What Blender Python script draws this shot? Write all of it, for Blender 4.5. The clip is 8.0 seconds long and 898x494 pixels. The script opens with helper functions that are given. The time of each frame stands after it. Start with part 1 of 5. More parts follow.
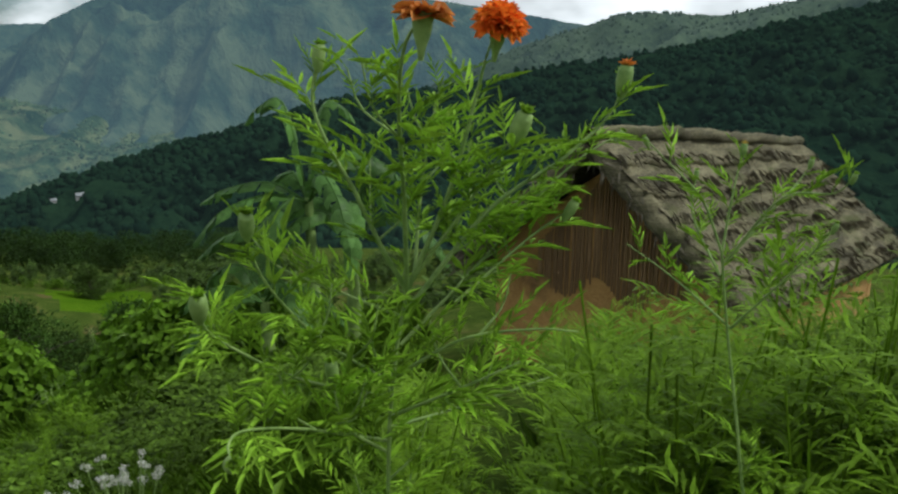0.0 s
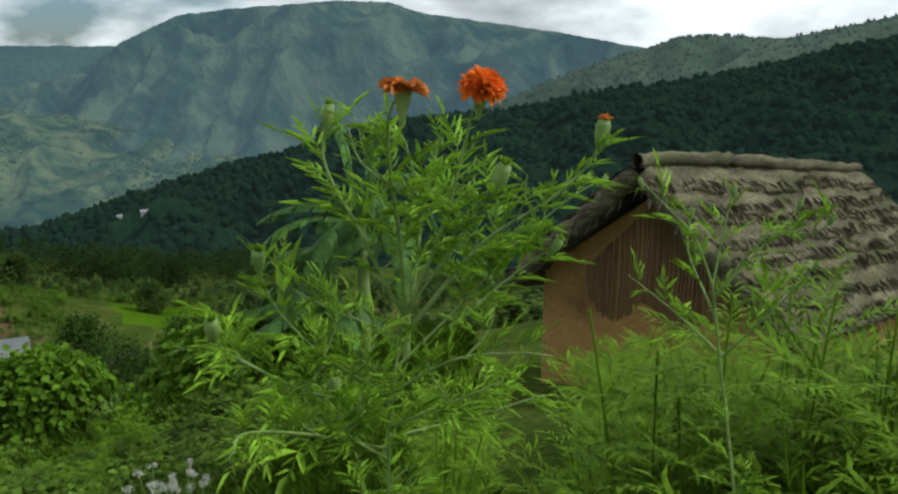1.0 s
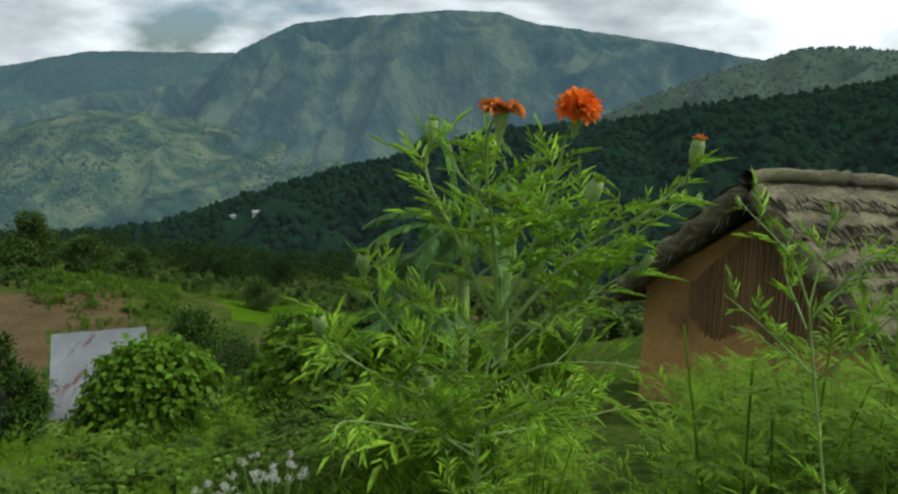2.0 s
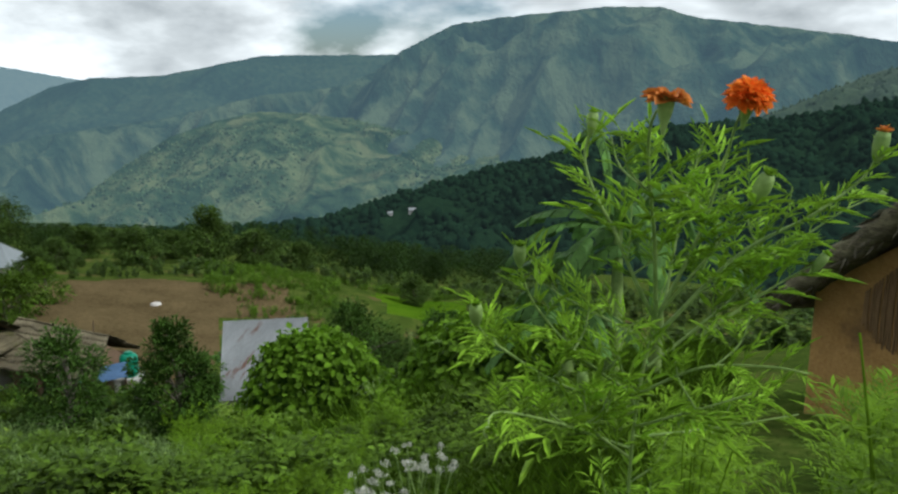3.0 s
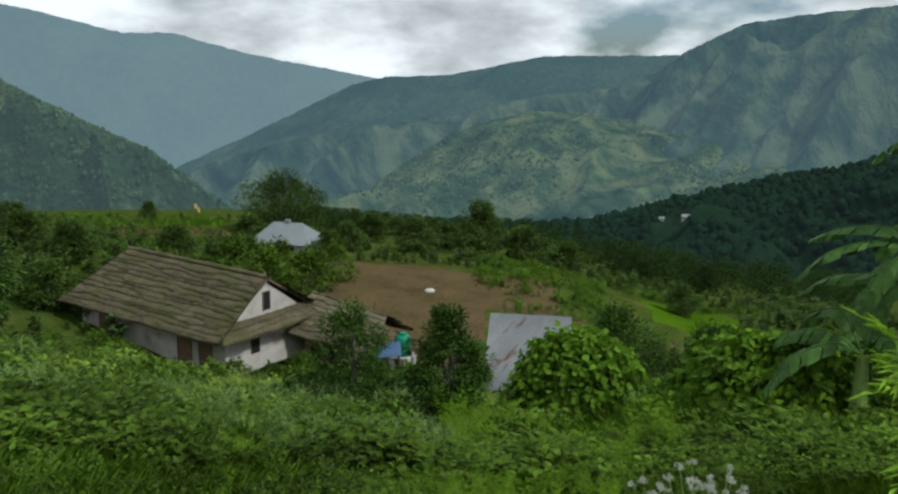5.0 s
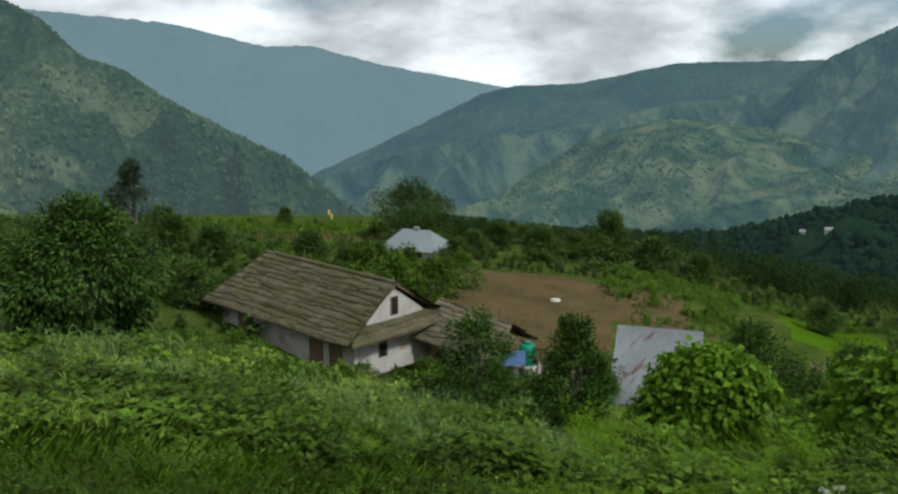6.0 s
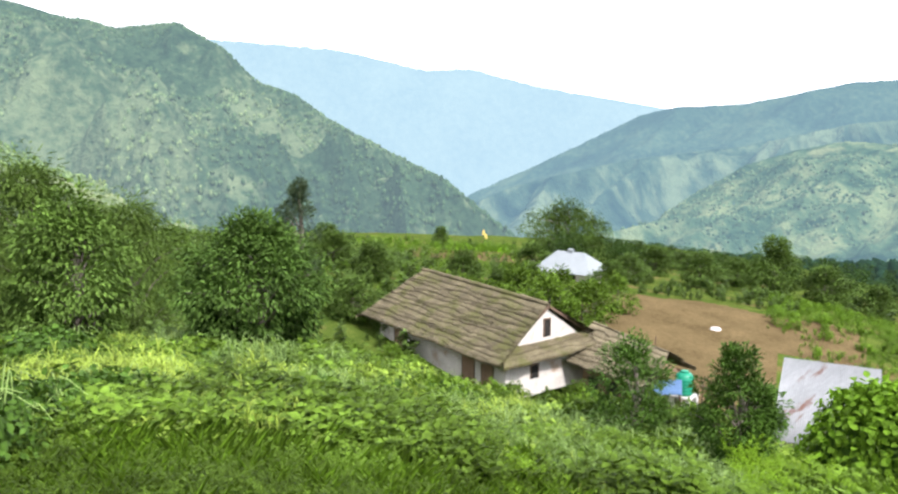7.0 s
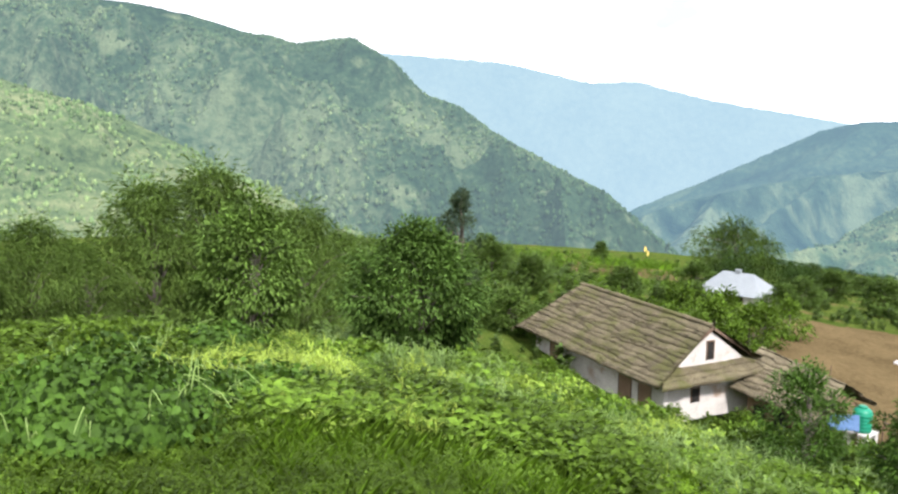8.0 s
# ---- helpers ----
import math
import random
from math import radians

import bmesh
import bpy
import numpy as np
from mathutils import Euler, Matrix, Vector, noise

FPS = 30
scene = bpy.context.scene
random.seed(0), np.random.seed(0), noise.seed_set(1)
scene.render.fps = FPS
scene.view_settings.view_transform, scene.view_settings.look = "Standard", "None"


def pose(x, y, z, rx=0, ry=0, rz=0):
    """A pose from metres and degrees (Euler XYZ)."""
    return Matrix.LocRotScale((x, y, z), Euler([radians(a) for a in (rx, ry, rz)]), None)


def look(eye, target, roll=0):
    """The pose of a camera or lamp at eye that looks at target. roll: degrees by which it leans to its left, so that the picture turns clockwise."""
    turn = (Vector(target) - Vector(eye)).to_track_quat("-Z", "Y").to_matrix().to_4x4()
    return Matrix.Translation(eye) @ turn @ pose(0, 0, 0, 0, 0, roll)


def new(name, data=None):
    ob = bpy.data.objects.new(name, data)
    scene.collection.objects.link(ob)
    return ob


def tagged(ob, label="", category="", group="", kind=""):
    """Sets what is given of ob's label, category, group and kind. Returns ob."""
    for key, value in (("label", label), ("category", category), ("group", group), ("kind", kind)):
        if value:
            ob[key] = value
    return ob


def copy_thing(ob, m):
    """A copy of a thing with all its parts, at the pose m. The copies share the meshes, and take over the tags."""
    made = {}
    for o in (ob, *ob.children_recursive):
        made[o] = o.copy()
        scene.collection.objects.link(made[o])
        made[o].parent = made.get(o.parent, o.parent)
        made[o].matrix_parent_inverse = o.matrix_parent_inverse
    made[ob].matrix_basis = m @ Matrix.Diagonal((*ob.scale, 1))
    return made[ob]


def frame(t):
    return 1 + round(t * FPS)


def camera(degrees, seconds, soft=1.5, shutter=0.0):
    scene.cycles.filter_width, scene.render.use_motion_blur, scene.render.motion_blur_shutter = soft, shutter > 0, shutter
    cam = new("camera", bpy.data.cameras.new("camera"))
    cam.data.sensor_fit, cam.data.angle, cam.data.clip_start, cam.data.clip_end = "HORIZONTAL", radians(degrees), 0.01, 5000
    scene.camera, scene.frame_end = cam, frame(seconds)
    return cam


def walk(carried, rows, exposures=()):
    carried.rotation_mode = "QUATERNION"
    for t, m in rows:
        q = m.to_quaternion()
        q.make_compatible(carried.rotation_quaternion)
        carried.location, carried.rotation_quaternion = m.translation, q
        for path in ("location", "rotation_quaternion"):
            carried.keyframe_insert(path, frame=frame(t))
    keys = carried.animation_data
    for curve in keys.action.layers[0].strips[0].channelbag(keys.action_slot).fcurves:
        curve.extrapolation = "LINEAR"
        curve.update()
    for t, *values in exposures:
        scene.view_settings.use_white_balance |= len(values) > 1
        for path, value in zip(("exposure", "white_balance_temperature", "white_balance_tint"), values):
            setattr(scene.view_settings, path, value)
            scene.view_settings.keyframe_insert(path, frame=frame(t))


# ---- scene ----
cam = camera(56.6, 8.0, soft=2.4)
PATH = [
    (0.0, pose(-0.047, 0.329, -0.086, 76.66, -0.53, -0.19)),
    (0.5, pose(-0.080, 0.252, -0.058, 77.37, -0.46, 0.44)),
    (1.0, pose(0.043, 0.189, -0.035, 78.07, -0.66, 3.68)),
    (1.5, pose(0.061, 0.127, -0.017, 78.48, -1.36, 6.99)),
    (3.0, pose(0.055, 0.124, -0.030, 78.31, -0.53, 21.42)),
    (3.5, pose(0.035, 0.066, -0.021, 78.06, -0.23, 27.47)),
    (4.0, pose(-0.031, 0.111, -0.032, 78.10, 0.19, 32.80)),
    (4.5, pose(-0.074, 0.085, -0.036, 78.17, -0.61, 36.59)),
    (6.0, pose(-0.110, 0.027, -0.042, 78.60, -0.31, 48.75)),
    (6.5, pose(-0.118, -0.029, -0.050, 79.46, -0.10, 54.41)),
    (7.0, pose(-0.104, -0.081, -0.062, 80.05, 0.12, 59.34)),
    (7.5, pose(-0.113, -0.124, -0.066, 80.25, -0.24, 63.95)),
    (8.0, pose(-0.120, -0.147, -0.074, 80.88, -0.26, 70.39)),
]
walk(cam, PATH, exposures=[(0.0, -0.84, 6050.0, 5.0), (1.5, -0.82, 6050.0, 5.0), (3.0, -0.70, 6050.0, 5.0), (3.5, -0.58, 6050.0, 5.0), (4.0, -0.66, 6050.0, 5.0), (4.5, -0.86, 6050.0, 5.0), (5.95, -0.92, 6050.0, 5.0), (6.5, 0.77, 6250.0, 17.0), (7.0, 0.90, 6250.0, 17.0), (7.5, 0.84, 6250.0, 17.0), (8.0, 0.77, 6250.0, 17.0)])

# ---- world, sun ----
world = bpy.data.worlds.new("sky")
scene.world = world
world.use_nodes = True
SUN_EL, SUN_AZ = 47.0, -88.0     # degrees; azimuth to the left of +y


def node(nt, kind, **values):
    n = nt.nodes.new(kind)
    for key, value in values.items():
        if key in ("inputs",):
            for k, v in value.items():
                n.inputs[k].default_value = v
        elif key == "noise_dimensions":
            n.noise_dimensions = value
        elif key == "operation":
            n.operation = value
        elif key == "data_type":
            n.data_type = value
        elif key == "blend_type":
            n.blend_type = value
    return n


def ramp(nt, fac, stops):
    n = nt.nodes.new("ShaderNodeValToRGB")
    el = n.color_ramp.elements
    while len(el) < len(stops):
        el.new(0.5)
    for e, (p, c) in zip(el, stops):
        e.position, e.color = p, (*c, 1) if len(c) == 3 else c
    nt.links.new(fac, n.inputs[0])
    return n.outputs[0]


def mix(nt, fac, a, b, how="MIX"):
    n = node(nt, "ShaderNodeMix", data_type="RGBA", blend_type=how)
    for sock, value in ((n.inputs[0], fac), (n.inputs[6], a), (n.inputs[7], b)):
        if isinstance(value, bpy.types.NodeSocket):
            nt.links.new(value, sock)
        else:
            sock.default_value = value if isinstance(value, float) else (*value, 1)
    return n.outputs[2]


nt = world.node_tree
nt.nodes.clear()
sky = nt.nodes.new("ShaderNodeTexSky")
sky.sky_type, sky.sun_disc = "NISHITA", False
sky.sun_elevation, sky.sun_rotation = radians(SUN_EL), radians(-SUN_AZ)
coord = nt.nodes.new("ShaderNodeTexCoord")
squash = nt.nodes.new("ShaderNodeMapping")
squash.inputs["Scale"].default_value = (1.0, 1.0, 2.3)
squash.inputs["Location"].default_value = (0.37, 0.2, 0.12)
nt.links.new(coord.outputs["Generated"], squash.inputs["Vector"])
cloud = node(nt, "ShaderNodeTexNoise", inputs={"Scale": 2.6, "Detail": 7.0, "Roughness": 0.55, "Distortion": 0.1})
nt.links.new(squash.outputs[0], cloud.inputs["Vector"])
cover = ramp(nt, cloud.outputs["Fac"], [(0.36, (0, 0, 0)), (0.47, (1, 1, 1))])
shade = node(nt, "ShaderNodeTexNoise", inputs={"Scale": 4.2, "Detail": 7.0, "Roughness": 0.56, "Distortion": 0.1})
nt.links.new(squash.outputs[0], shade.inputs["Vector"])
grey = ramp(nt, shade.outputs["Fac"], [(0.31, (0.62, 0.66, 0.69)), (0.44, (1.22, 1.25, 1.26)), (0.58, (2.1, 2.12, 2.12))])
sky_gain = node(nt, "ShaderNodeVectorMath", operation="SCALE")
sky_gain.inputs["Scale"].default_value = 0.13
nt.links.new(sky.outputs[0], sky_gain.inputs[0])
background = nt.nodes.new("ShaderNodeBackground")
background.inputs["Strength"].default_value = 0.92
nt.links.new(mix(nt, cover, mix(nt, 1.0, sky_gain.outputs[0], (0.86, 1.0, 1.16), "MULTIPLY"), grey), background.inputs[0])
world_out = nt.nodes.new("ShaderNodeOutputWorld")
nt.links.new(background.outputs[0], world_out.inputs[0])

sun = new("sun", bpy.data.lights.new("sun", "SUN"))
sun.data.energy, sun.data.angle, sun.data.color = 4.8, radians(5), (1.0, 0.97, 0.90)
sun_from = Vector((-math.sin(radians(SUN_AZ)) * math.cos(radians(SUN_EL)), math.cos(radians(SUN_AZ)) * math.cos(radians(SUN_EL)), math.sin(radians(SUN_EL))))
sun.matrix_world = look(sun_from * 50, (0, 0, 0))


# ---- materials ----
def material(name, stops, scale=4.0, fine=40.0, rough=0.8, bump=0.3, spot=None, haze_glow=None, metal=0.0, per_piece=0.0, through_light=0.0, stretch=None, bump_at=None, gloss=0.3):
    """Colour from two scales of noise over the world's metres; an optional (amount, colour) glow imitates haze over
    kilometres.
    """
    m = bpy.data.materials.new(name)
    m.use_nodes = True
    t = m.node_tree
    bsdf = t.nodes["Principled BSDF"]
    geo = t.nodes.new("ShaderNodeNewGeometry")
    place = geo.outputs["Position"]
    if stretch:
        mp = t.nodes.new("ShaderNodeMapping")
        mp.inputs["Scale"].default_value = stretch
        t.links.new(place, mp.inputs["Vector"])
        place = mp.outputs[0]
    big = node(t, "ShaderNodeTexNoise", inputs={"Scale": scale, "Detail": 6.0, "Roughness": 0.6})
    small = node(t, "ShaderNodeTexNoise", inputs={"Scale": fine, "Detail": 4.0, "Roughness": 0.65})
    t.links.new(place, big.inputs["Vector"])
    t.links.new(place, small.inputs["Vector"])
    blend = node(t, "ShaderNodeMath", operation="MULTIPLY_ADD", inputs={1: 0.45})
    t.links.new(small.outputs["Fac"], blend.inputs[0])
    half = node(t, "ShaderNodeMath", operation="MULTIPLY", inputs={1: 0.55})
    t.links.new(big.outputs["Fac"], half.inputs[0])
    t.links.new(half.outputs[0], blend.inputs[2])
    colour = ramp(t, blend.outputs[0], stops)
    if spot:        # (scale, low, high, colour): stains or patches with a shape of their own
        sn = node(t, "ShaderNodeTexNoise", inputs={"Scale": spot[0], "Detail": 5.0, "Roughness": 0.6})
        t.links.new(place, sn.inputs["Vector"])
        colour = mix(t, ramp(t, sn.outputs["Fac"], [(spot[1], (0, 0, 0)), (spot[2], (1, 1, 1))]), colour, spot[3])
    if per_piece:
        hsv = t.nodes.new("ShaderNodeHueSaturation")
        span = node(t, "ShaderNodeMapRange", inputs={3: 1 - per_piece, 4: 1 + per_piece})
        t.links.new(geo.outputs["Random Per Island"], span.inputs[0])
        t.links.new(span.outputs[0], hsv.inputs["Value"])
        t.links.new(colour, hsv.inputs["Color"])
        colour = hsv.outputs[0]
    t.links.new(colour, bsdf.inputs["Base Color"])
    bsdf.inputs["Roughness"].default_value = rough
    bsdf.inputs["Metallic"].default_value = metal
    bsdf.inputs["Specular IOR Level"].default_value = gloss
    if bump:
        bn = t.nodes.new("ShaderNodeBump")
        bn.inputs["Strength"].default_value = bump
        bn.inputs["Distance"].default_value = bump_at or 1.0 / fine
        t.links.new(small.outputs["Fac"], bn.inputs["Height"])
        t.links.new(bn.outputs[0], bsdf.inputs["Normal"])
    out = t.nodes["Material Output"]
    if through_light:
        tl = t.nodes.new("ShaderNodeBsdfTranslucent")
        t.links.new(colour, tl.inputs[0])
        ms = t.nodes.new("ShaderNodeMixShader")
        ms.inputs[0].default_value = through_light
        t.links.new(bsdf.outputs[0], ms.inputs[1])
        t.links.new(tl.outputs[0], ms.inputs[2])
        t.links.new(ms.outputs[0], out.inputs[0])
    # Haze is imitated by mixing constant emission into the surface.
    if haze_glow:
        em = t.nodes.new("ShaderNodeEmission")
        em.inputs[0].default_value = (*haze_glow[1], 1)
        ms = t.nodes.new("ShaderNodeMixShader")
        ms.inputs[0].default_value = haze_glow[0]
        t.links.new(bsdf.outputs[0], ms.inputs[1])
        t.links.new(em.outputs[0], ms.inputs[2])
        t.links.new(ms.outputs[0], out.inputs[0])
    return m


# Distance haze is put into these slopes and woods as a bluish glow.
HAZE_COLOUR = (0.20, 0.285, 0.315)
M_FAR = material("far_slope", [(0.35, (0.03, 0.06, 0.05)), (0.65, (0.14, 0.17, 0.11))], 0.003, 0.03, 1.0, 0.4, haze_glow=(0.80, (0.340, 0.492, 0.565)), bump_at=30, gloss=0.0)
M_MAIN = material("main_slope", [(0.36, (0.012, 0.032, 0.024)), (0.48, (0.026, 0.060, 0.038)), (0.62, (0.070, 0.110, 0.060))], 0.004, 0.05, 1.0, 0.7, haze_glow=(0.52, (0.198, 0.31, 0.390)), bump_at=9, gloss=0.0)
# Wide tones and pale spots put sunlit patches of massif and spur into colour.
M_MASSIF = material("massif_slope", [(0.38, (0.006, 0.026, 0.020)), (0.48, (0.036, 0.072, 0.044)), (0.58, (0.120, 0.160, 0.088))], 0.006, 0.016, 1.0, 1.0, haze_glow=(0.48, (0.188, 0.295, 0.375)), spot=(0.005, 0.57, 0.68, (0.100, 0.140, 0.075)), bump_at=34, gloss=0.0, stretch=(1, 1, 0.45))
M_SPUR = material("spur_slope", [(0.38, (0.008, 0.030, 0.018)), (0.48, (0.045, 0.085, 0.042)), (0.58, (0.145, 0.180, 0.086))], 0.008, 0.022, 1.0, 1.0, haze_glow=(0.37, (0.190, 0.290, 0.355)), spot=(0.010, 0.57, 0.68, (0.145, 0.170, 0.084)), bump_at=26, gloss=0.0, stretch=(1, 1, 0.45))
M_LEFT = material("left_slope", [(0.37, (0.010, 0.028, 0.014)), (0.48, (0.032, 0.064, 0.030)), (0.60, (0.115, 0.150, 0.076))], 0.0045, 0.09, 1.0, 0.9, haze_glow=(0.36, HAZE_COLOUR), spot=(0.014, 0.57, 0.66, (0.125, 0.160, 0.080)), bump_at=9, gloss=0.0)
M_FOOT = material("foothill_slope", [(0.37, (0.036, 0.062, 0.022)), (0.48, (0.088, 0.128, 0.046)), (0.60, (0.180, 0.205, 0.090))], 0.008, 0.12, 1.0, 0.9, haze_glow=(0.25, HAZE_COLOUR), bump_at=7, gloss=0.0)
# Forest slope and hill woods get only a faint glow in place of haze.
M_HILL = material("forest_slope", [(0.38, (0.005, 0.015, 0.008)), (0.60, (0.013, 0.031, 0.014))], 0.02, 0.25, 1.0, 0.5, haze_glow=(0.055, HAZE_COLOUR), bump_at=3, gloss=0.0)
M_RIDGE = material("wooded_ridge", [(0.38, (0.016, 0.036, 0.020)), (0.60, (0.06, 0.095, 0.045))], 0.01, 0.12, 1.0, 0.6, haze_glow=(0.22, HAZE_COLOUR), bump_at=5)
M_WOODS = material("woods", [(0.35, (0.005, 0.015, 0.009)), (0.65, (0.013, 0.032, 0.015))], 0.03, 0.6, 1.0, 0, per_piece=0.2, haze_glow=(0.055, HAZE_COLOUR), gloss=0.0)
M_WOODS_FOOT = material("foothill_woods_leaf", [(0.37, (0.050, 0.095, 0.032)), (0.50, (0.110, 0.165, 0.060)), (0.62, (0.21, 0.255, 0.105))], 0.006, 0.3, 1.0, 0, per_piece=0.5, haze_glow=(0.18, HAZE_COLOUR), gloss=0.0)
M_WOODS_SPUR = material("spur_woods_leaf", [(0.37, (0.020, 0.048, 0.026)), (0.50, (0.060, 0.105, 0.050)), (0.62, (0.150, 0.190, 0.090))], 0.004, 0.3, 1.0, 0, per_piece=0.5, haze_glow=(0.37, (0.190, 0.290, 0.355)), gloss=0.0)
M_WOODS_LEFT = material("left_woods", [(0.37, (0.018, 0.046, 0.020)), (0.50, (0.055, 0.095, 0.042)), (0.62, (0.17, 0.215, 0.095))], 0.0045, 0.3, 1.0, 0, per_piece=0.32, haze_glow=(0.34, HAZE_COLOUR), gloss=0.0)
M_GROUND = material("grassy_ground", [(0.36, (0.023, 0.043, 0.008)), (0.50, (0.050, 0.077, 0.013)), (0.62, (0.090, 0.108, 0.024))], 0.35, 5.0, 0.95, 0.7, spot=(0.22, 0.58, 0.68, (0.108, 0.086, 0.035)), gloss=0.0)
M_EARTH = material("ploughed_earth", [(0.36, (0.070, 0.051, 0.024)), (0.62, (0.130, 0.096, 0.047))], 0.25, 3.0, 1.0, 0.8, gloss=0.0)
M_PADDY = material("paddy_green", [(0.36, (0.042, 0.098, 0.004)), (0.62, (0.080, 0.148, 0.008))], 0.25, 3.0, 0.95, 0.9, gloss=0.0)


# ---- shaping helpers ----
rng = np.random.default_rng(7)


def fbm(x, y, octaves=5, seed=0, ridged=False):
    """Smooth lattice noise in about -1..1 over arrays."""
    total, amp, norm = np.zeros_like(x, dtype=float), 1.0, 0.0
    for o in range(octaves):
        xi, yi = np.floor(x).astype(np.int64), np.floor(y).astype(np.int64)
        fx, fy = x - xi, y - yi
        fx, fy = fx * fx * (3 - 2 * fx), fy * fy * (3 - 2 * fy)

        def lattice(a, b):
            h = np.sin((a % 4096) * 127.1 + (b % 4096) * 311.7 + (seed + o) * 74.7) * 43758.5453
            return (h - np.floor(h)) * 2 - 1
        v = (lattice(xi, yi) * (1 - fx) + lattice(xi + 1, yi) * fx) * (1 - fy) + (lattice(xi, yi + 1) * (1 - fx) + lattice(xi + 1, yi + 1) * fx) * fy
        total += amp * ((1 - 2 * np.abs(v)) if ridged else v)
        norm += amp
        amp *= 0.5
        x, y = x * 2.03 + 17.3, y * 2.03 + 5.1
    return total / norm


def mesh_of(name, verts, faces, mat, smooth=False, mats=None):
    """A mesh from arrays of points and of faces with the same number of corners."""
    me = bpy.data.meshes.new(name)
    verts, faces = np.asarray(verts, dtype=np.float32), np.asarray(faces, dtype=np.int32)
    n, k = faces.shape
    me.vertices.add(len(verts))
    me.vertices.foreach_set("co", verts.ravel())
    me.loops.add(n * k)
    me.loops.foreach_set("vertex_index", faces.ravel())
    me.polygons.add(n)
    me.polygons.foreach_set("loop_start", np.arange(0, n * k, k, dtype=np.int32))
    me.polygons.foreach_set("loop_total", np.full(n, k, dtype=np.int32))
    if smooth:
        me.polygons.foreach_set("use_smooth", np.ones(n, dtype=bool))
    me.update(calc_edges=True)
    for m in ([mat] if not isinstance(mat, list) else mat):
        me.materials.append(m)
    if mats is not None:
        me.polygons.foreach_set("material_index", np.asarray(mats, dtype=np.int32))
    return me


def grid_faces(rows, cols):
    a = np.arange(rows * cols).reshape(rows, cols)
    return np.stack([a[:-1, :-1], a[:-1, 1:], a[1:, 1:], a[1:, :-1]], -1).reshape(-1, 4)


def bearing(az, r):
    return -math.sin(radians(az)) * r, math.cos(radians(az)) * r


# ---- ground and mountains ----
SLOPE_AZ = [-180, -120, -60, -30, -5, 10, 24, 36, 50, 57, 65, 75, 90, 110, 150, 180]
SLOPE = [-0.15, 0.0, 0.15, 0.20, 0.23, 0.27, 0.33, 0.365, 0.34, 0.322, 0.278, 0.232, 0.208, 0.17, 0.0, -0.15]
BENCH_AZ = [-180, -40, 0, 23, 34, 45, 60, 85, 120, 180]
BENCH = [-14.0, -22.0, -23.0, -24.0, -20.5, -19.3, -17.6, -13.5, -12.0, -14.0]


def ground_z(x, y):
    x, y = np.asarray(x, dtype=float), np.asarray(y, dtype=float)
    r, az = np.hypot(x, y), np.degrees(np.arctan2(-x, y))
    near = -1.62 - np.interp(az, SLOPE_AZ, SLOPE) * r - 0.16 * np.clip(r - 26, 0, None)
    fall = np.interp(az, [-180, 0, 23, 36, 45, 57, 75, 180], [0.10, 0.22, 0.20, 0.16, 0.140, 0.135, 0.135, 0.10])
    bench = np.interp(az, BENCH_AZ, BENCH) - fall * np.clip(r - 82, 0, None) - 0.10 * np.clip(r - 260, 0, None)
    bench = np.maximum(bench, -330 - 0.17 * np.clip(r - 2000, 0, None))
    k = 1.2
    z = np.where(r < 700, np.logaddexp(np.clip((near - bench) * k, -60, 60), 0) / k + bench, bench)
    z = z + 0.35 * fbm(x * 0.11, y * 0.11, 4, 3) * np.clip((r - 3) / 12, 0, 1) + 0.05 * fbm(x * 0.9, y * 0.9, 3, 5)
    return z


def gz(x, y):
    return float(ground_z(np.array([x]), np.array([y]))[0])


def build_ground():
    rr = np.concatenate([[0.0], np.geomspace(0.4, 60, 150), np.geomspace(61, 260, 110), np.geomspace(270, 4800, 40)])
    az = np.radians(np.concatenate([np.arange(-180, -44, 4.0), np.arange(-44, 112, 0.4), np.arange(112, 181, 4.0)]))
    R, A = np.meshgrid(rr, az, indexing="ij")
    X, Y = -np.sin(A) * R, np.cos(A) * R
    Z = ground_z(X, Y)
    faces = grid_faces(len(rr), len(az))
    cx, cy = X.ravel()[faces].mean(1), Y.ravel()[faces].mean(1)
    cr, ca = np.hypot(cx, cy), np.degrees(np.arctan2(-cx, cy))
    wob = 3.5 * fbm(cx * 0.12, cy * 0.12, 3, 9)
    earth = (cr + wob > 54) & (cr + wob * 1.5 < 86) & (ca + wob * 0.25 > np.where(cr > 70, 32.5, 37.5)) & (ca + wob * 0.3 < 50.5) | (cr + wob > 120) & (cr + wob < 150) & (ca + wob * 0.3 > 52.5) & (ca + wob * 0.3 < 62)
    paddy = (cr + wob > 80) & (cr + wob * 1.5 < 97) & (ca + wob * 0.4 > 20.3) & (ca + wob * 0.4 < 26.0) | (cr + wob > 150) & (cr + wob < 185) & (ca > 55) & (ca < 60.5)
    idx = np.where(earth, 1, np.where(paddy, 2, 0))
    ob = new("ground", mesh_of("ground", np.stack([X, Y, Z], -1).reshape(-1, 3), faces, [M_GROUND, M_EARTH, M_PADDY], True, idx))
    tagged(ob, "steep green hillside with terraces and a ploughed brown field", "ground", kind="structure")


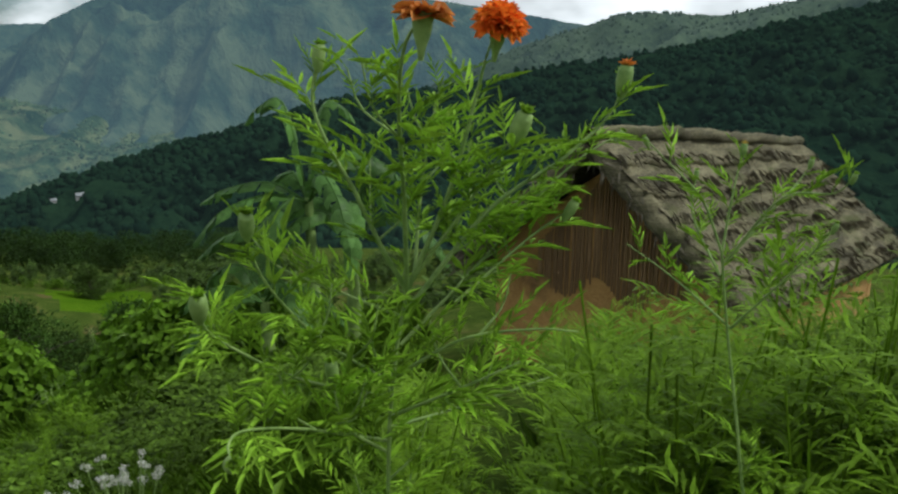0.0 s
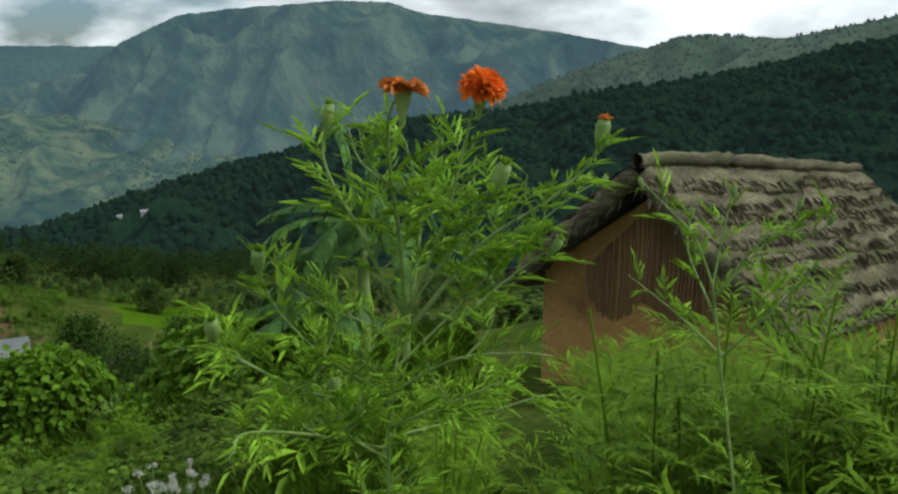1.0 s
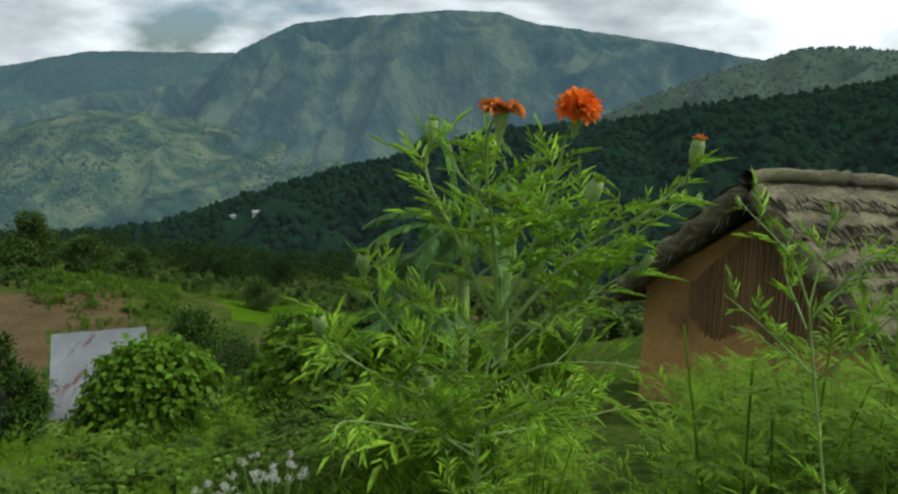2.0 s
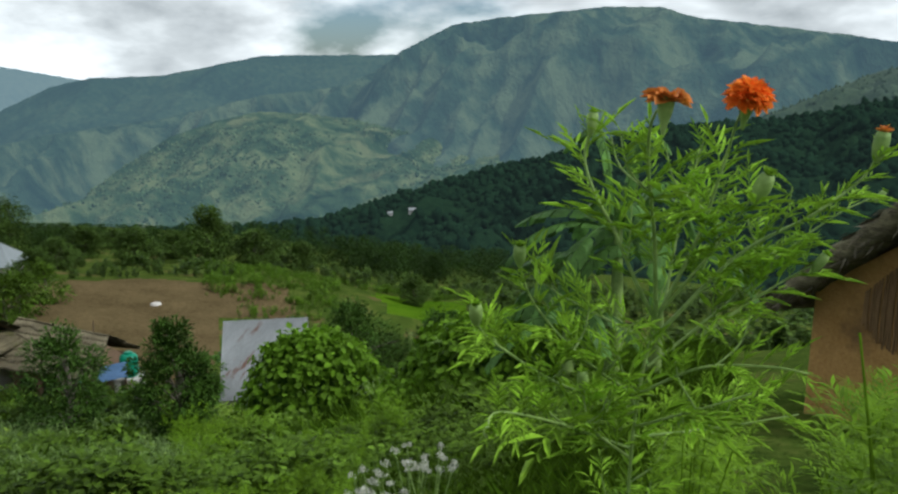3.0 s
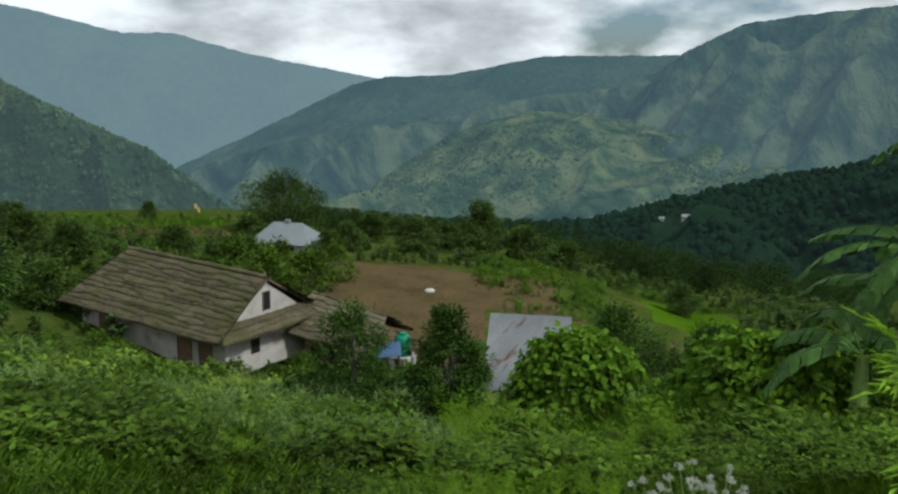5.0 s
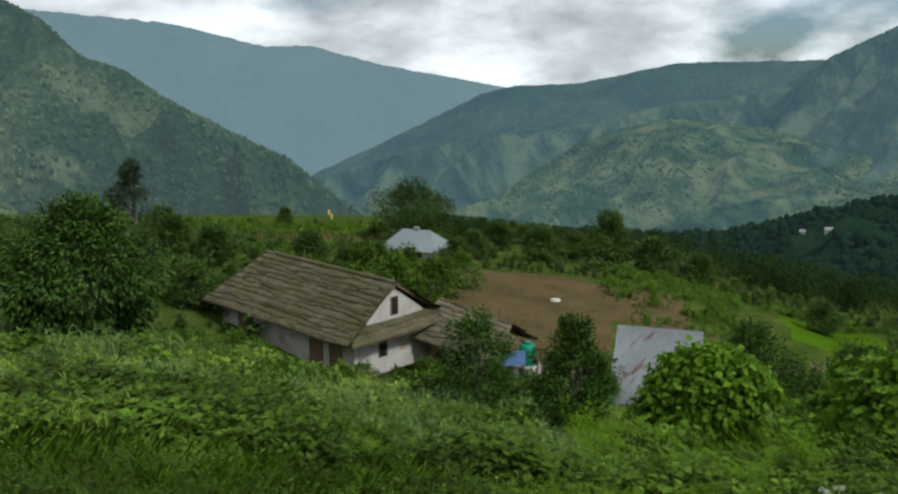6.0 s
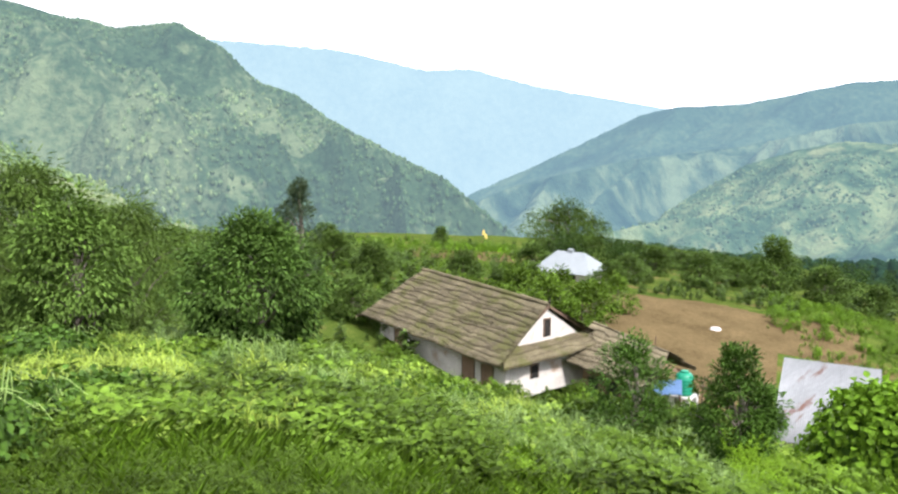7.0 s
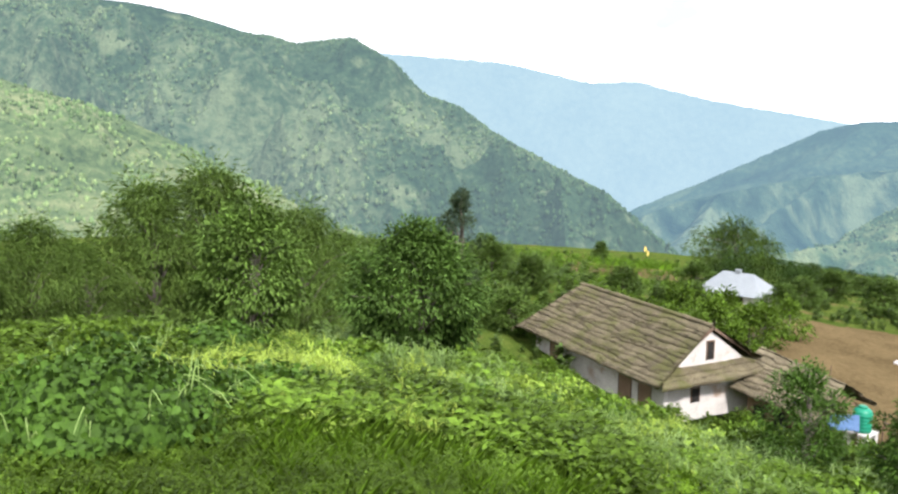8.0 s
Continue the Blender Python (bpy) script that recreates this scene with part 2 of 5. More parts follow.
def build_mountain(name, label, mat, ridge, crest_r, foot_r, foot_z, relief, spur, seed, step=0.14, rows=150, power=1.15, rough=1.0, crest_noise=0.05, slant=0.0):
    """A mountain side: its skyline is given by a few (azimuth, elevation) pairs, its face by spurs and gullies that run down from it."""
    raz, rel = zip(*sorted(ridge))
    az = np.arange(raz[0], raz[-1] + step, step)
    n = len(az)
    kernel = np.hanning(max(5, int(1.1 / step)))
    kernel /= kernel.sum()
    el = np.interp(az, raz, rel)
    el = np.convolve(np.pad(el, len(kernel), mode="edge"), kernel, "same")[len(kernel):-len(kernel)]
    el = el + crest_noise * (fbm(az * 1.7, az * 0 + seed, 4, seed) + 0.8 * fbm(az * 9.0, az * 0 + seed, 2, seed + 1))
    cr = np.interp(az, [raz[0], raz[-1]], crest_r) if isinstance(crest_r, tuple) else np.full(n, float(crest_r))
    fr = np.interp(az, [raz[0], raz[-1]], foot_r) if isinstance(foot_r, tuple) else np.full(n, float(foot_r))
    fz = np.interp(az, [raz[0], raz[-1]], foot_z) if isinstance(foot_z, tuple) else np.full(n, float(foot_z))
    top = cr * np.tan(np.radians(el))
    s = np.concatenate([np.linspace(0, 1, rows), [1.06, 1.15, 1.3]])
    S, _ = np.meshgrid(s, az, indexing="ij")
    Rr = fr + (cr - fr) * S
    A = np.radians(az)[None, :] * np.ones_like(S)
    base = fz + (top - fz) * np.clip(S, 0, 1) ** power - np.clip(S - 1, 0, None) * 900
    X, Y = -np.sin(A) * Rr, np.cos(A) * Rr
    w = spur / 60.0
    bend = 0.5 * fbm(X * w, Y * w, 3, seed + 3)
    gully = fbm(X * w + bend, Y * w * 0.8 + bend, 3, seed + 5, True)
    if slant:       # long spurs that run down the face at a slant
        arc = np.radians(az)[None, :] * cr * w * 1.3
        gully = 0.75 * fbm(arc + S * slant + bend, S * 1.3 + bend * 0.4, 3, seed + 5, True) + 0.35 * gully
    lumps = fbm(X * w * 3, Y * w * 3, 5, seed + 8)
    edge = np.clip(np.sin(np.pi * np.clip(S, 0, 1)), 0, 1)
    Z = base + relief * edge ** 0.7 * (0.8 * gully + 0.45 * lumps * rough)
    # no point of the face stands above the skyline
    limit = Rr * np.tan(np.radians(el - 0.02))[None, :]
    Z = np.minimum(Z, np.where(S < 1, limit, Z))
    ob = new(name, mesh_of(name, np.stack([X, Y, Z], -1).reshape(-1, 3), grid_faces(len(s), n), mat, True))
    tagged(ob, label, "mountain", kind="structure")
    return X, Y, Z, S


build_ground()
# The backdrop slopes glow with the haze mixed into their materials.
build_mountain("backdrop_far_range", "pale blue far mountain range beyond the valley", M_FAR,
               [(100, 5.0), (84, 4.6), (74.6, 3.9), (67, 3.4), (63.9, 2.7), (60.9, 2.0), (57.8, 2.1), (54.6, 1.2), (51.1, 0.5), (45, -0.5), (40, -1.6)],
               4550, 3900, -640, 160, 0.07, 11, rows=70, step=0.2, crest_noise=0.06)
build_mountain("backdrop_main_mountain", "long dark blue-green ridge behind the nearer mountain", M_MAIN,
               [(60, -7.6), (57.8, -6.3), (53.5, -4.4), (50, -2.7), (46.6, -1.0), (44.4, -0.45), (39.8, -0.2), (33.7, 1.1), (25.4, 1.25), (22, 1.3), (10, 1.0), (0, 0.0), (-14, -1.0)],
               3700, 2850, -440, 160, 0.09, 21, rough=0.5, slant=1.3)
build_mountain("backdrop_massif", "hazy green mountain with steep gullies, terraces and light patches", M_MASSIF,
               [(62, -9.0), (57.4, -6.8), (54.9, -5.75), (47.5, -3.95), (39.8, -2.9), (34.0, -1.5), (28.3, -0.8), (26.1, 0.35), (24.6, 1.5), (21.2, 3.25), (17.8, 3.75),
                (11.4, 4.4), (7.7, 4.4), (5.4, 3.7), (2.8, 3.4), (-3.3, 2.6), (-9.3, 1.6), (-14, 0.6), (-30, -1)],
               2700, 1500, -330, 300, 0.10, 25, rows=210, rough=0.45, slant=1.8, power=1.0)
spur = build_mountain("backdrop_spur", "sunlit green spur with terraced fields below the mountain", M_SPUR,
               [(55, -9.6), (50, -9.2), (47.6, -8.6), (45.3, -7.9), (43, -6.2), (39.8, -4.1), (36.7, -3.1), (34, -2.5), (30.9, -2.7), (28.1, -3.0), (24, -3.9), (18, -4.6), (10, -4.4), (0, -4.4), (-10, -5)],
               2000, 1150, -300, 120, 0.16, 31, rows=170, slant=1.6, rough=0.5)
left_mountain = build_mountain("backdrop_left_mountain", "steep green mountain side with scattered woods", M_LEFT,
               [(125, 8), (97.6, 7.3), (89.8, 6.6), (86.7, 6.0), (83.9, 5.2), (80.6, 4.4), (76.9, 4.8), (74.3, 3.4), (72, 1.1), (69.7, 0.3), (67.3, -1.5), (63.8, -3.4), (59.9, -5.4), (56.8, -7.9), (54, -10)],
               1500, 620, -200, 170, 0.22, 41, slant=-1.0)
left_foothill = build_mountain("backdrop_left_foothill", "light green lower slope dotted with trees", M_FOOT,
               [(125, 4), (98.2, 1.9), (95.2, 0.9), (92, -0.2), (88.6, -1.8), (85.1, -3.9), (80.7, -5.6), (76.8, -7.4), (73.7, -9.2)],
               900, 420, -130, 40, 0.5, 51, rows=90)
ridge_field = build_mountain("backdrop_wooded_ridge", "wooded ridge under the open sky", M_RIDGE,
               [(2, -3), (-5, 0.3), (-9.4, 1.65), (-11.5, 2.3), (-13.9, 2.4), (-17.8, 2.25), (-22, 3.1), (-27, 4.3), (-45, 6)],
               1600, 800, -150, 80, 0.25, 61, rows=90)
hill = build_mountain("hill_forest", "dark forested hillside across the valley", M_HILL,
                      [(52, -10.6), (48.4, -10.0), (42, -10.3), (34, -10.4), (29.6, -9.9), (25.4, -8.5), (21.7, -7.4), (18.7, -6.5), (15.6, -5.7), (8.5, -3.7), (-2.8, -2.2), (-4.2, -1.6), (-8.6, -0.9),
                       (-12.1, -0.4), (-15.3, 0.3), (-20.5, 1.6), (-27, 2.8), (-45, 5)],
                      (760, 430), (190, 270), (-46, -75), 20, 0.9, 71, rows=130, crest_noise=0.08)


# ---- leaves, stems and other growing parts, as arrays ----
def unit(v):
    return v / np.maximum(np.linalg.norm(v, axis=-1, keepdims=True), 1e-9)


def leaves(p, d, up, length, width, curl=0.15, fold=0.12):
    """One folded leaf of two quads for each base point p, along d, its upper side towards up."""
    p, d, up = np.asarray(p, float), unit(np.asarray(d, float)), np.asarray(up, float)
    n = len(p)
    L = np.broadcast_to(np.asarray(length, float), (n,))[:, None]
    W = np.broadcast_to(np.asarray(width, float), (n,))[:, None]
    s = unit(np.cross(d, up))
    nrm = np.cross(s, d)
    a = p + d * L * 0.33 + nrm * L * 0.05
    b = p + d * L * 0.72 - nrm * L * curl * 0.45
    v = np.stack([p, a + s * W * 0.5 + nrm * W * fold, b + s * W * 0.36 + nrm * W * fold, p + d * L - nrm * L * curl,
                  b - s * W * 0.36 + nrm * W * fold, a - s * W * 0.5 + nrm * W * fold], 1).reshape(-1, 3)
    i = np.arange(n)[:, None] * 6
    return v, np.concatenate([i + np.array([[0, 1, 2, 3]]), i + np.array([[0, 3, 4, 5]])], 0)


def slim_leaves(p, d, up, length, width):
    """One plain pointed blade of a single quad for each base point, for growth too small to show a fold."""
    p, d, up = np.asarray(p, float), unit(np.asarray(d, float)), np.asarray(up, float)
    n = len(p)
    L = np.broadcast_to(np.asarray(length, float), (n,))[:, None]
    W = np.broadcast_to(np.asarray(width, float), (n,))[:, None]
    s = unit(np.cross(d, up))
    nrm = np.cross(s, d)
    mid = p + d * L * 0.45 + nrm * L * 0.06
    v = np.stack([p, mid + s * W * 0.5, p + d * L - nrm * L * 0.12, mid - s * W * 0.5], 1).reshape(-1, 3)
    return v, np.arange(n)[:, None] * 4 + np.array([[0, 1, 2, 3]])


def tube(points, radii, sides=6):
    pts = np.asarray(points, float)
    r = np.interp(np.linspace(0, 1, len(pts)), np.linspace(0, 1, len(radii)), radii)
    tan = unit(np.gradient(pts, axis=0))
    ref = np.where(np.abs(tan[:, 2:3]) > 0.9, np.array([[1.0, 0, 0]]), np.array([[0, 0, 1.0]]))
    s = unit(np.cross(tan, ref))
    q = np.cross(tan, s)
    a = np.linspace(0, 2 * np.pi, sides, endpoint=False)
    v = pts[:, None] + r[:, None, None] * (np.cos(a)[None, :, None] * s[:, None] + np.sin(a)[None, :, None] * q[:, None])
    f = []
    k = np.arange(sides)
    for j in range(len(pts) - 1):
        f.append(np.stack([j * sides + k, j * sides + (k + 1) % sides, (j + 1) * sides + (k + 1) % sides, (j + 1) * sides + k], 1))
    return v.reshape(-1, 3), np.concatenate(f)


def curve(points, n=12):
    """A smooth line through a few points."""
    pts = np.asarray(points, float)
    t = np.concatenate([[0], np.cumsum(np.linalg.norm(np.diff(pts, axis=0), axis=1))])
    ext = np.vstack([2 * pts[0] - pts[1], pts, 2 * pts[-1] - pts[-2]])
    out = []
    for u in np.linspace(0, t[-1], n):
        i = min(max(int(np.searchsorted(t, u, side="right")) - 1, 0), len(pts) - 2)
        w = (u - t[i]) / max(t[i + 1] - t[i], 1e-9)
        p0, p1, p2, p3 = ext[i], ext[i + 1], ext[i + 2], ext[i + 3]
        out.append(0.5 * ((2 * p1) + (p2 - p0) * w + (2 * p0 - 5 * p1 + 4 * p2 - p3) * w ** 2 + (3 * p1 - p0 - 3 * p2 + p3) * w ** 3))
    return np.array(out)


def join(pieces):
    vs, fs, n = [], [], 0
    for v, f in pieces:
        vs.append(v)
        fs.append(f + n)
        n += len(v)
    return np.concatenate(vs), np.concatenate(fs)


def spread(piece, places, turns, scales):
    """Many copies of one piece of growth in one mesh."""
    v, f = piece
    c, s = np.cos(turns)[:, None], np.sin(turns)[:, None]
    k = np.asarray(scales)[:, None]
    x = (v[None, :, 0] * c - v[None, :, 1] * s) * k + places[:, 0:1]
    y = (v[None, :, 0] * s + v[None, :, 1] * c) * k + places[:, 1:2]
    z = v[None, :, 2] * k + places[:, 2:3]
    n = len(places)
    return np.stack([x, y, z], -1).reshape(-1, 3), (f[None] + (np.arange(n) * len(v))[:, None, None]).reshape(-1, f.shape[1])


def top(name, x, y, z, turn=0.0, label="", category="", group="", kind=""):
    """A thing: an Empty at its base."""
    ob = new(name)
    ob.matrix_basis = pose(x, y, z, 0, 0, turn)
    ob.empty_display_size = 0.2
    return tagged(ob, label, category, group, kind)


def child(name, data, parent, label="", at=None):
    ob = new(name, data)
    ob.parent = parent
    if at is not None:
        ob.matrix_basis = at
    if label:
        tagged(ob, label)
    return ob


def part(name, bm, mat, parent, label="", bevel=0.0):
    if bevel:
        bmesh.ops.bevel(bm, geom=list(bm.edges), offset=bevel, segments=1, affect="EDGES")
    me = bpy.data.meshes.new(name)
    bm.to_mesh(me)
    bm.free()
    me.materials.append(mat)
    return child(name, me, parent, label)


def box(x0, y0, z0, x1, y1, z1):
    bm = bmesh.new()
    bmesh.ops.create_cube(bm, size=1, matrix=Matrix.Translation(((x0 + x1) / 2, (y0 + y1) / 2, (z0 + z1) / 2)) @ Matrix.Diagonal((x1 - x0, y1 - y0, z1 - z0, 1)))
    return bm


def prism(outline, depth, axis="y", at=0.0):
    """A flat outline of (a, z) pairs, pulled out by depth along y or x."""
    bm = bmesh.new()
    rings = []
    for o in (at, at + depth):
        rings.append([bm.verts.new((a, o, z) if axis == "y" else (o, a, z)) for a, z in outline])
    n = len(outline)
    bm.faces.new(rings[0])
    bm.faces.new(list(reversed(rings[1])))
    for i in range(n):
        bm.faces.new((rings[0][i], rings[1][i], rings[1][(i + 1) % n], rings[0][(i + 1) % n]))
    bmesh.ops.recalc_face_normals(bm, faces=bm.faces)
    return bm


def foliage(name, dark, mid, light, scale=1.2, fine=9.0, vary=0.35, rough=0.6, lit=0.3):
    return material(name, [(0.34, dark), (0.50, mid), (0.66, light)], scale, fine, rough, 0.15, per_piece=vary, through_light=lit, gloss=0.10)


L_ROUND = foliage("round_tree_leaf", (0.016, 0.032, 0.004), (0.048, 0.091, 0.015), (0.100, 0.188, 0.032), lit=0.16)
L_FEATHER = foliage("feathery_leaf", (0.041, 0.068, 0.013), (0.083, 0.136, 0.025), (0.136, 0.223, 0.041), lit=0.16)
L_BRIGHT = foliage("bright_tree_leaf", (0.031, 0.053, 0.009), (0.069, 0.121, 0.020), (0.133, 0.233, 0.038), lit=0.16)
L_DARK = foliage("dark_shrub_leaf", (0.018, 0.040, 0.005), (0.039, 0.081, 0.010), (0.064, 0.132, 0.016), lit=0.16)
L_FARTREE = foliage("distant_tree_leaf", (0.022, 0.037, 0.006), (0.058, 0.098, 0.017), (0.108, 0.182, 0.033), 0.3, 2.0)
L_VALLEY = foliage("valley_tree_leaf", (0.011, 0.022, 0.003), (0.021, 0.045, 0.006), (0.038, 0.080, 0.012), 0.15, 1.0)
L_PINE = foliage("pine_needle", (0.025, 0.049, 0.025), (0.052, 0.079, 0.038), (0.088, 0.119, 0.052))
L_VINE = foliage("vine_leaf", (0.047, 0.090, 0.005), (0.097, 0.187, 0.011), (0.147, 0.284, 0.016), 0.8)
L_WEED = foliage("weed_leaf", (0.013, 0.023, 0.001), (0.062, 0.108, 0.010), (0.146, 0.256, 0.026), 0.28, 5.0)
L_MAIZE = foliage("maize_blade", (0.117, 0.160, 0.023), (0.211, 0.290, 0.042), (0.314, 0.430, 0.062), 0.5)
L_BLADE = foliage("crop_blade", (0.074, 0.121, 0.032), (0.148, 0.228, 0.063), (0.247, 0.349, 0.115), 0.5)
L_GRASS = foliage("grass_blade", (0.043, 0.079, 0.005), (0.089, 0.166, 0.011), (0.140, 0.259, 0.017), 0.6)
L_FINE = foliage("feathery_weed_leaf", (0.062, 0.111, 0.005), (0.123, 0.221, 0.010), (0.185, 0.332, 0.015), 1.5)
L_YELLOW = foliage("yellow_weed_leaf", (0.074, 0.111, 0.016), (0.160, 0.240, 0.032), (0.259, 0.387, 0.054), 0.4, 5.0)
L_MARIGOLD = foliage("marigold_leaf", (0.090, 0.165, 0.012), (0.190, 0.330, 0.024), (0.317, 0.540, 0.039), 14.0, 60.0, 0.45, 0.5, 0.28)
L_BANANA = foliage("banana_leaf", (0.040, 0.085, 0.018), (0.075, 0.155, 0.034), (0.140, 0.280, 0.064), 0.8, 7.0, 0.25, 0.4)
M_STEM = material("pale_green_stem", [(0.35, (0.12, 0.20, 0.045)), (0.65, (0.25, 0.35, 0.10))], 12, 90, 0.6, 0.2)
M_BARK = material("grey_bark", [(0.35, (0.06, 0.05, 0.038)), (0.65, (0.17, 0.15, 0.12))], 3, 30, 0.9, 0.5, stretch=(1, 1, 0.3))
M_PETAL = material("orange_petal", [(0.36, (0.72, 0.125, 0.012)), (0.62, (0.92, 0.27, 0.030))], 20, 160, 0.6, 0.1, per_piece=0.2, through_light=0.35)
M_BROWNPETAL = material("withered_petal", [(0.36, (0.42, 0.12, 0.018)), (0.62, (0.68, 0.25, 0.045))], 20, 160, 0.7, 0.1, per_piece=0.25, through_light=0.25)
M_WHITEPETAL = material("white_floret", [(0.36, (0.34, 0.35, 0.27)), (0.62, (0.56, 0.56, 0.48))], 20, 160, 0.7, 0.1, per_piece=0.2)
M_THATCH = material("old_thatch", [(0.34, (0.044, 0.036, 0.020)), (0.50, (0.101, 0.084, 0.048)), (0.66, (0.176, 0.150, 0.087))], 0.9, 16, 0.95, 0.9, spot=(0.6, 0.48, 0.62, (0.075, 0.074, 0.023)))
M_SHEDTHATCH = material("greyed_thatch", [(0.34, (0.068, 0.056, 0.033)), (0.50, (0.132, 0.111, 0.068)), (0.66, (0.212, 0.183, 0.116))], 0.9, 16, 0.95, 0.9)
M_STRAW = material("thatch_straw", [(0.34, (0.07, 0.060, 0.042)), (0.66, (0.20, 0.172, 0.12))], 2, 30, 0.95, 0, per_piece=0.35)
M_WHITEWASH = material("whitewashed_mud", [(0.34, (0.33, 0.30, 0.27)), (0.66, (0.56, 0.53, 0.49))], 0.8, 12, 0.9, 0.35, spot=(0.7, 0.57, 0.70, (0.30, 0.225, 0.165)))
M_MUD = material("red_mud_wall", [(0.34, (0.297, 0.158, 0.047)), (0.66, (0.477, 0.284, 0.098))], 1.6, 22, 0.95, 0.6, spot=(1.4, 0.56, 0.70, (0.180, 0.104, 0.042)))
M_BROWNMUD = material("brown_mud_wall", [(0.34, (0.12, 0.075, 0.048)), (0.66, (0.22, 0.145, 0.095))], 1.2, 14, 0.95, 0.5)
M_DARKTHATCH = material("blackened_thatch", [(0.36, (0.034, 0.030, 0.016)), (0.48, (0.105, 0.092, 0.051)), (0.62, (0.242, 0.216, 0.122))], 2.2, 24, 0.95, 1.0, spot=(1.3, 0.54, 0.66, (0.079, 0.084, 0.028)), stretch=(0.5, 0.5, 3.0))
M_REED = material("weathered_reed", [(0.34, (0.141, 0.086, 0.040)), (0.66, (0.271, 0.168, 0.079))], 3, 40, 0.95, 0.6, per_piece=0.35, stretch=(1, 1, 0.2))
M_TIMBER = material("brown_timber", [(0.34, (0.062, 0.040, 0.027)), (0.66, (0.155, 0.104, 0.068))], 3, 30, 0.8, 0.4, stretch=(1, 1, 0.2))
# Near-black colour stands in for the shade inside windows and doorways.
M_DARK = material("dark_inside", [(0.4, (0.010, 0.009, 0.008)), (0.6, (0.018, 0.016, 0.014))], 2, 20, 1.0, 0)
M_TIN = material("rusting_tin", [(0.34, (0.145, 0.153, 0.157)), (0.66, (0.255, 0.264, 0.268))], 0.8, 14, 0.65, 0.15, metal=0.1, spot=(1.3, 0.55, 0.62, (0.111, 0.058, 0.043)), stretch=(1.0, 0.22, 0.3))
M_BLUETIN = material("blue_grey_tin", [(0.34, (0.152, 0.172, 0.180)), (0.66, (0.216, 0.236, 0.244))], 0.4, 6, 0.55, 0.1, metal=0.1)
M_PLASTIC = material("green_plastic", [(0.34, (0.004, 0.143, 0.078)), (0.66, (0.008, 0.221, 0.130))], 1.5, 20, 0.4, 0.05)
M_TARP = material("blue_tarpaulin", [(0.34, (0.038, 0.081, 0.168)), (0.66, (0.070, 0.133, 0.238))], 1.5, 12, 0.5, 0.3)
M_YELLOW = material("yellow_cloth", [(0.34, (0.62, 0.45, 0.10)), (0.66, (0.78, 0.60, 0.20))], 1.5, 12, 0.8, 0.1)
M_CONCRETE = material("grey_plaster", [(0.34, (0.30, 0.29, 0.27)), (0.66, (0.48, 0.47, 0.44))], 1.0, 14, 0.9, 0.3)


# ---- trees ----
def rand_dirs(n, r):
    v = r.normal(size=(n, 3))
    return unit(v)


def make_tree(name, label, x, y, height, wide, leaf, length, width, count, seed, trunk_part=0.25, clumps=40, droop=0.35, clump_r=0.22, lean=0.0, top_heavy=0.0, sides=8, category="tree", bark=None):
    """A tapered trunk with limbs, and a crown of many leaves in clumps with gaps between them."""
    r = np.random.default_rng(seed)
    z = gz(x, y) - 0.1
    ob = top(name, x, y, z, 0, label, category)
    R = wide / 2
    h0 = height * trunk_part
    pieces, limbs = [], []
    tip = np.array([lean * height, 0, height * 0.86])
    spine = curve([(0, 0, 0), (0.05 * R, -0.04 * R, h0), tip * 0.6 + np.array([0.06 * R, 0.05 * R, 0]), tip], 14)
    pieces.append(tube(spine, [0.035 * height, 0.022 * height, 0.006 * height], sides))
    centres = []
    for i in range(clumps):
        e = rand_dirs(1, r)[0]
        rad = r.uniform(0.35, 0.92) ** 0.6
        u = e[2] * 0.5 + 0.5
        girth = (1 - abs(2 * u - 1 + 0.25 - top_heavy) ** 2.2 * 0.75)
        c = np.array([e[0] * R * rad * girth, e[1] * R * rad * girth, h0 * 0.75 + (height - h0 * 0.75) * (0.06 + 0.9 * u * (0.8 + 0.2 * rad))])
        c[:2] += tip[:2] * c[2] / height
        c += r.normal(size=3) * 0.05 * R
        centres.append(c)
        if i % 2 == 0:
            k = int(np.clip(np.searchsorted(spine[:, 2], c[2] - 0.25 * height), 2, 12))
            s0 = spine[k]
            limbs.append(tube(curve([s0, s0 * 0.45 + c * 0.55 + np.array([0, 0, 0.05 * height]), c], 6), [0.010 * height, 0.003 * height], 5))
    v, f = join(pieces)
    child("trunk", mesh_of("trunk", v, f, bark or M_BARK, True), ob)
    tagged(child("branchwork", mesh_of("branchwork", *join(limbs), bark or M_BARK, True), ob), kind="stuff")
    centres = np.array(centres)
    which = r.integers(0, clumps, count)
    size = r.uniform(0.6, 1.3, clumps)[which] * clump_r * wide
    out = rand_dirs(count, r)
    p = centres[which] + out * (size * r.uniform(0.25, 1.0, count) ** 0.5)[:, None] * np.array([1, 1, 0.75])
    d = unit(out * 0.8 + unit(p - np.array([0, 0, height * 0.45])) * 0.6 + r.normal(size=(count, 3)) * 0.35 - np.array([0, 0, droop]))
    upv = unit(out * 0.5 + np.array([0, 0, 1.0]) + r.normal(size=(count, 3)) * 0.25)
    v, f = leaves(p, d, upv, length * r.uniform(0.6, 1.25, count), width * r.uniform(0.7, 1.2, count), 0.18)
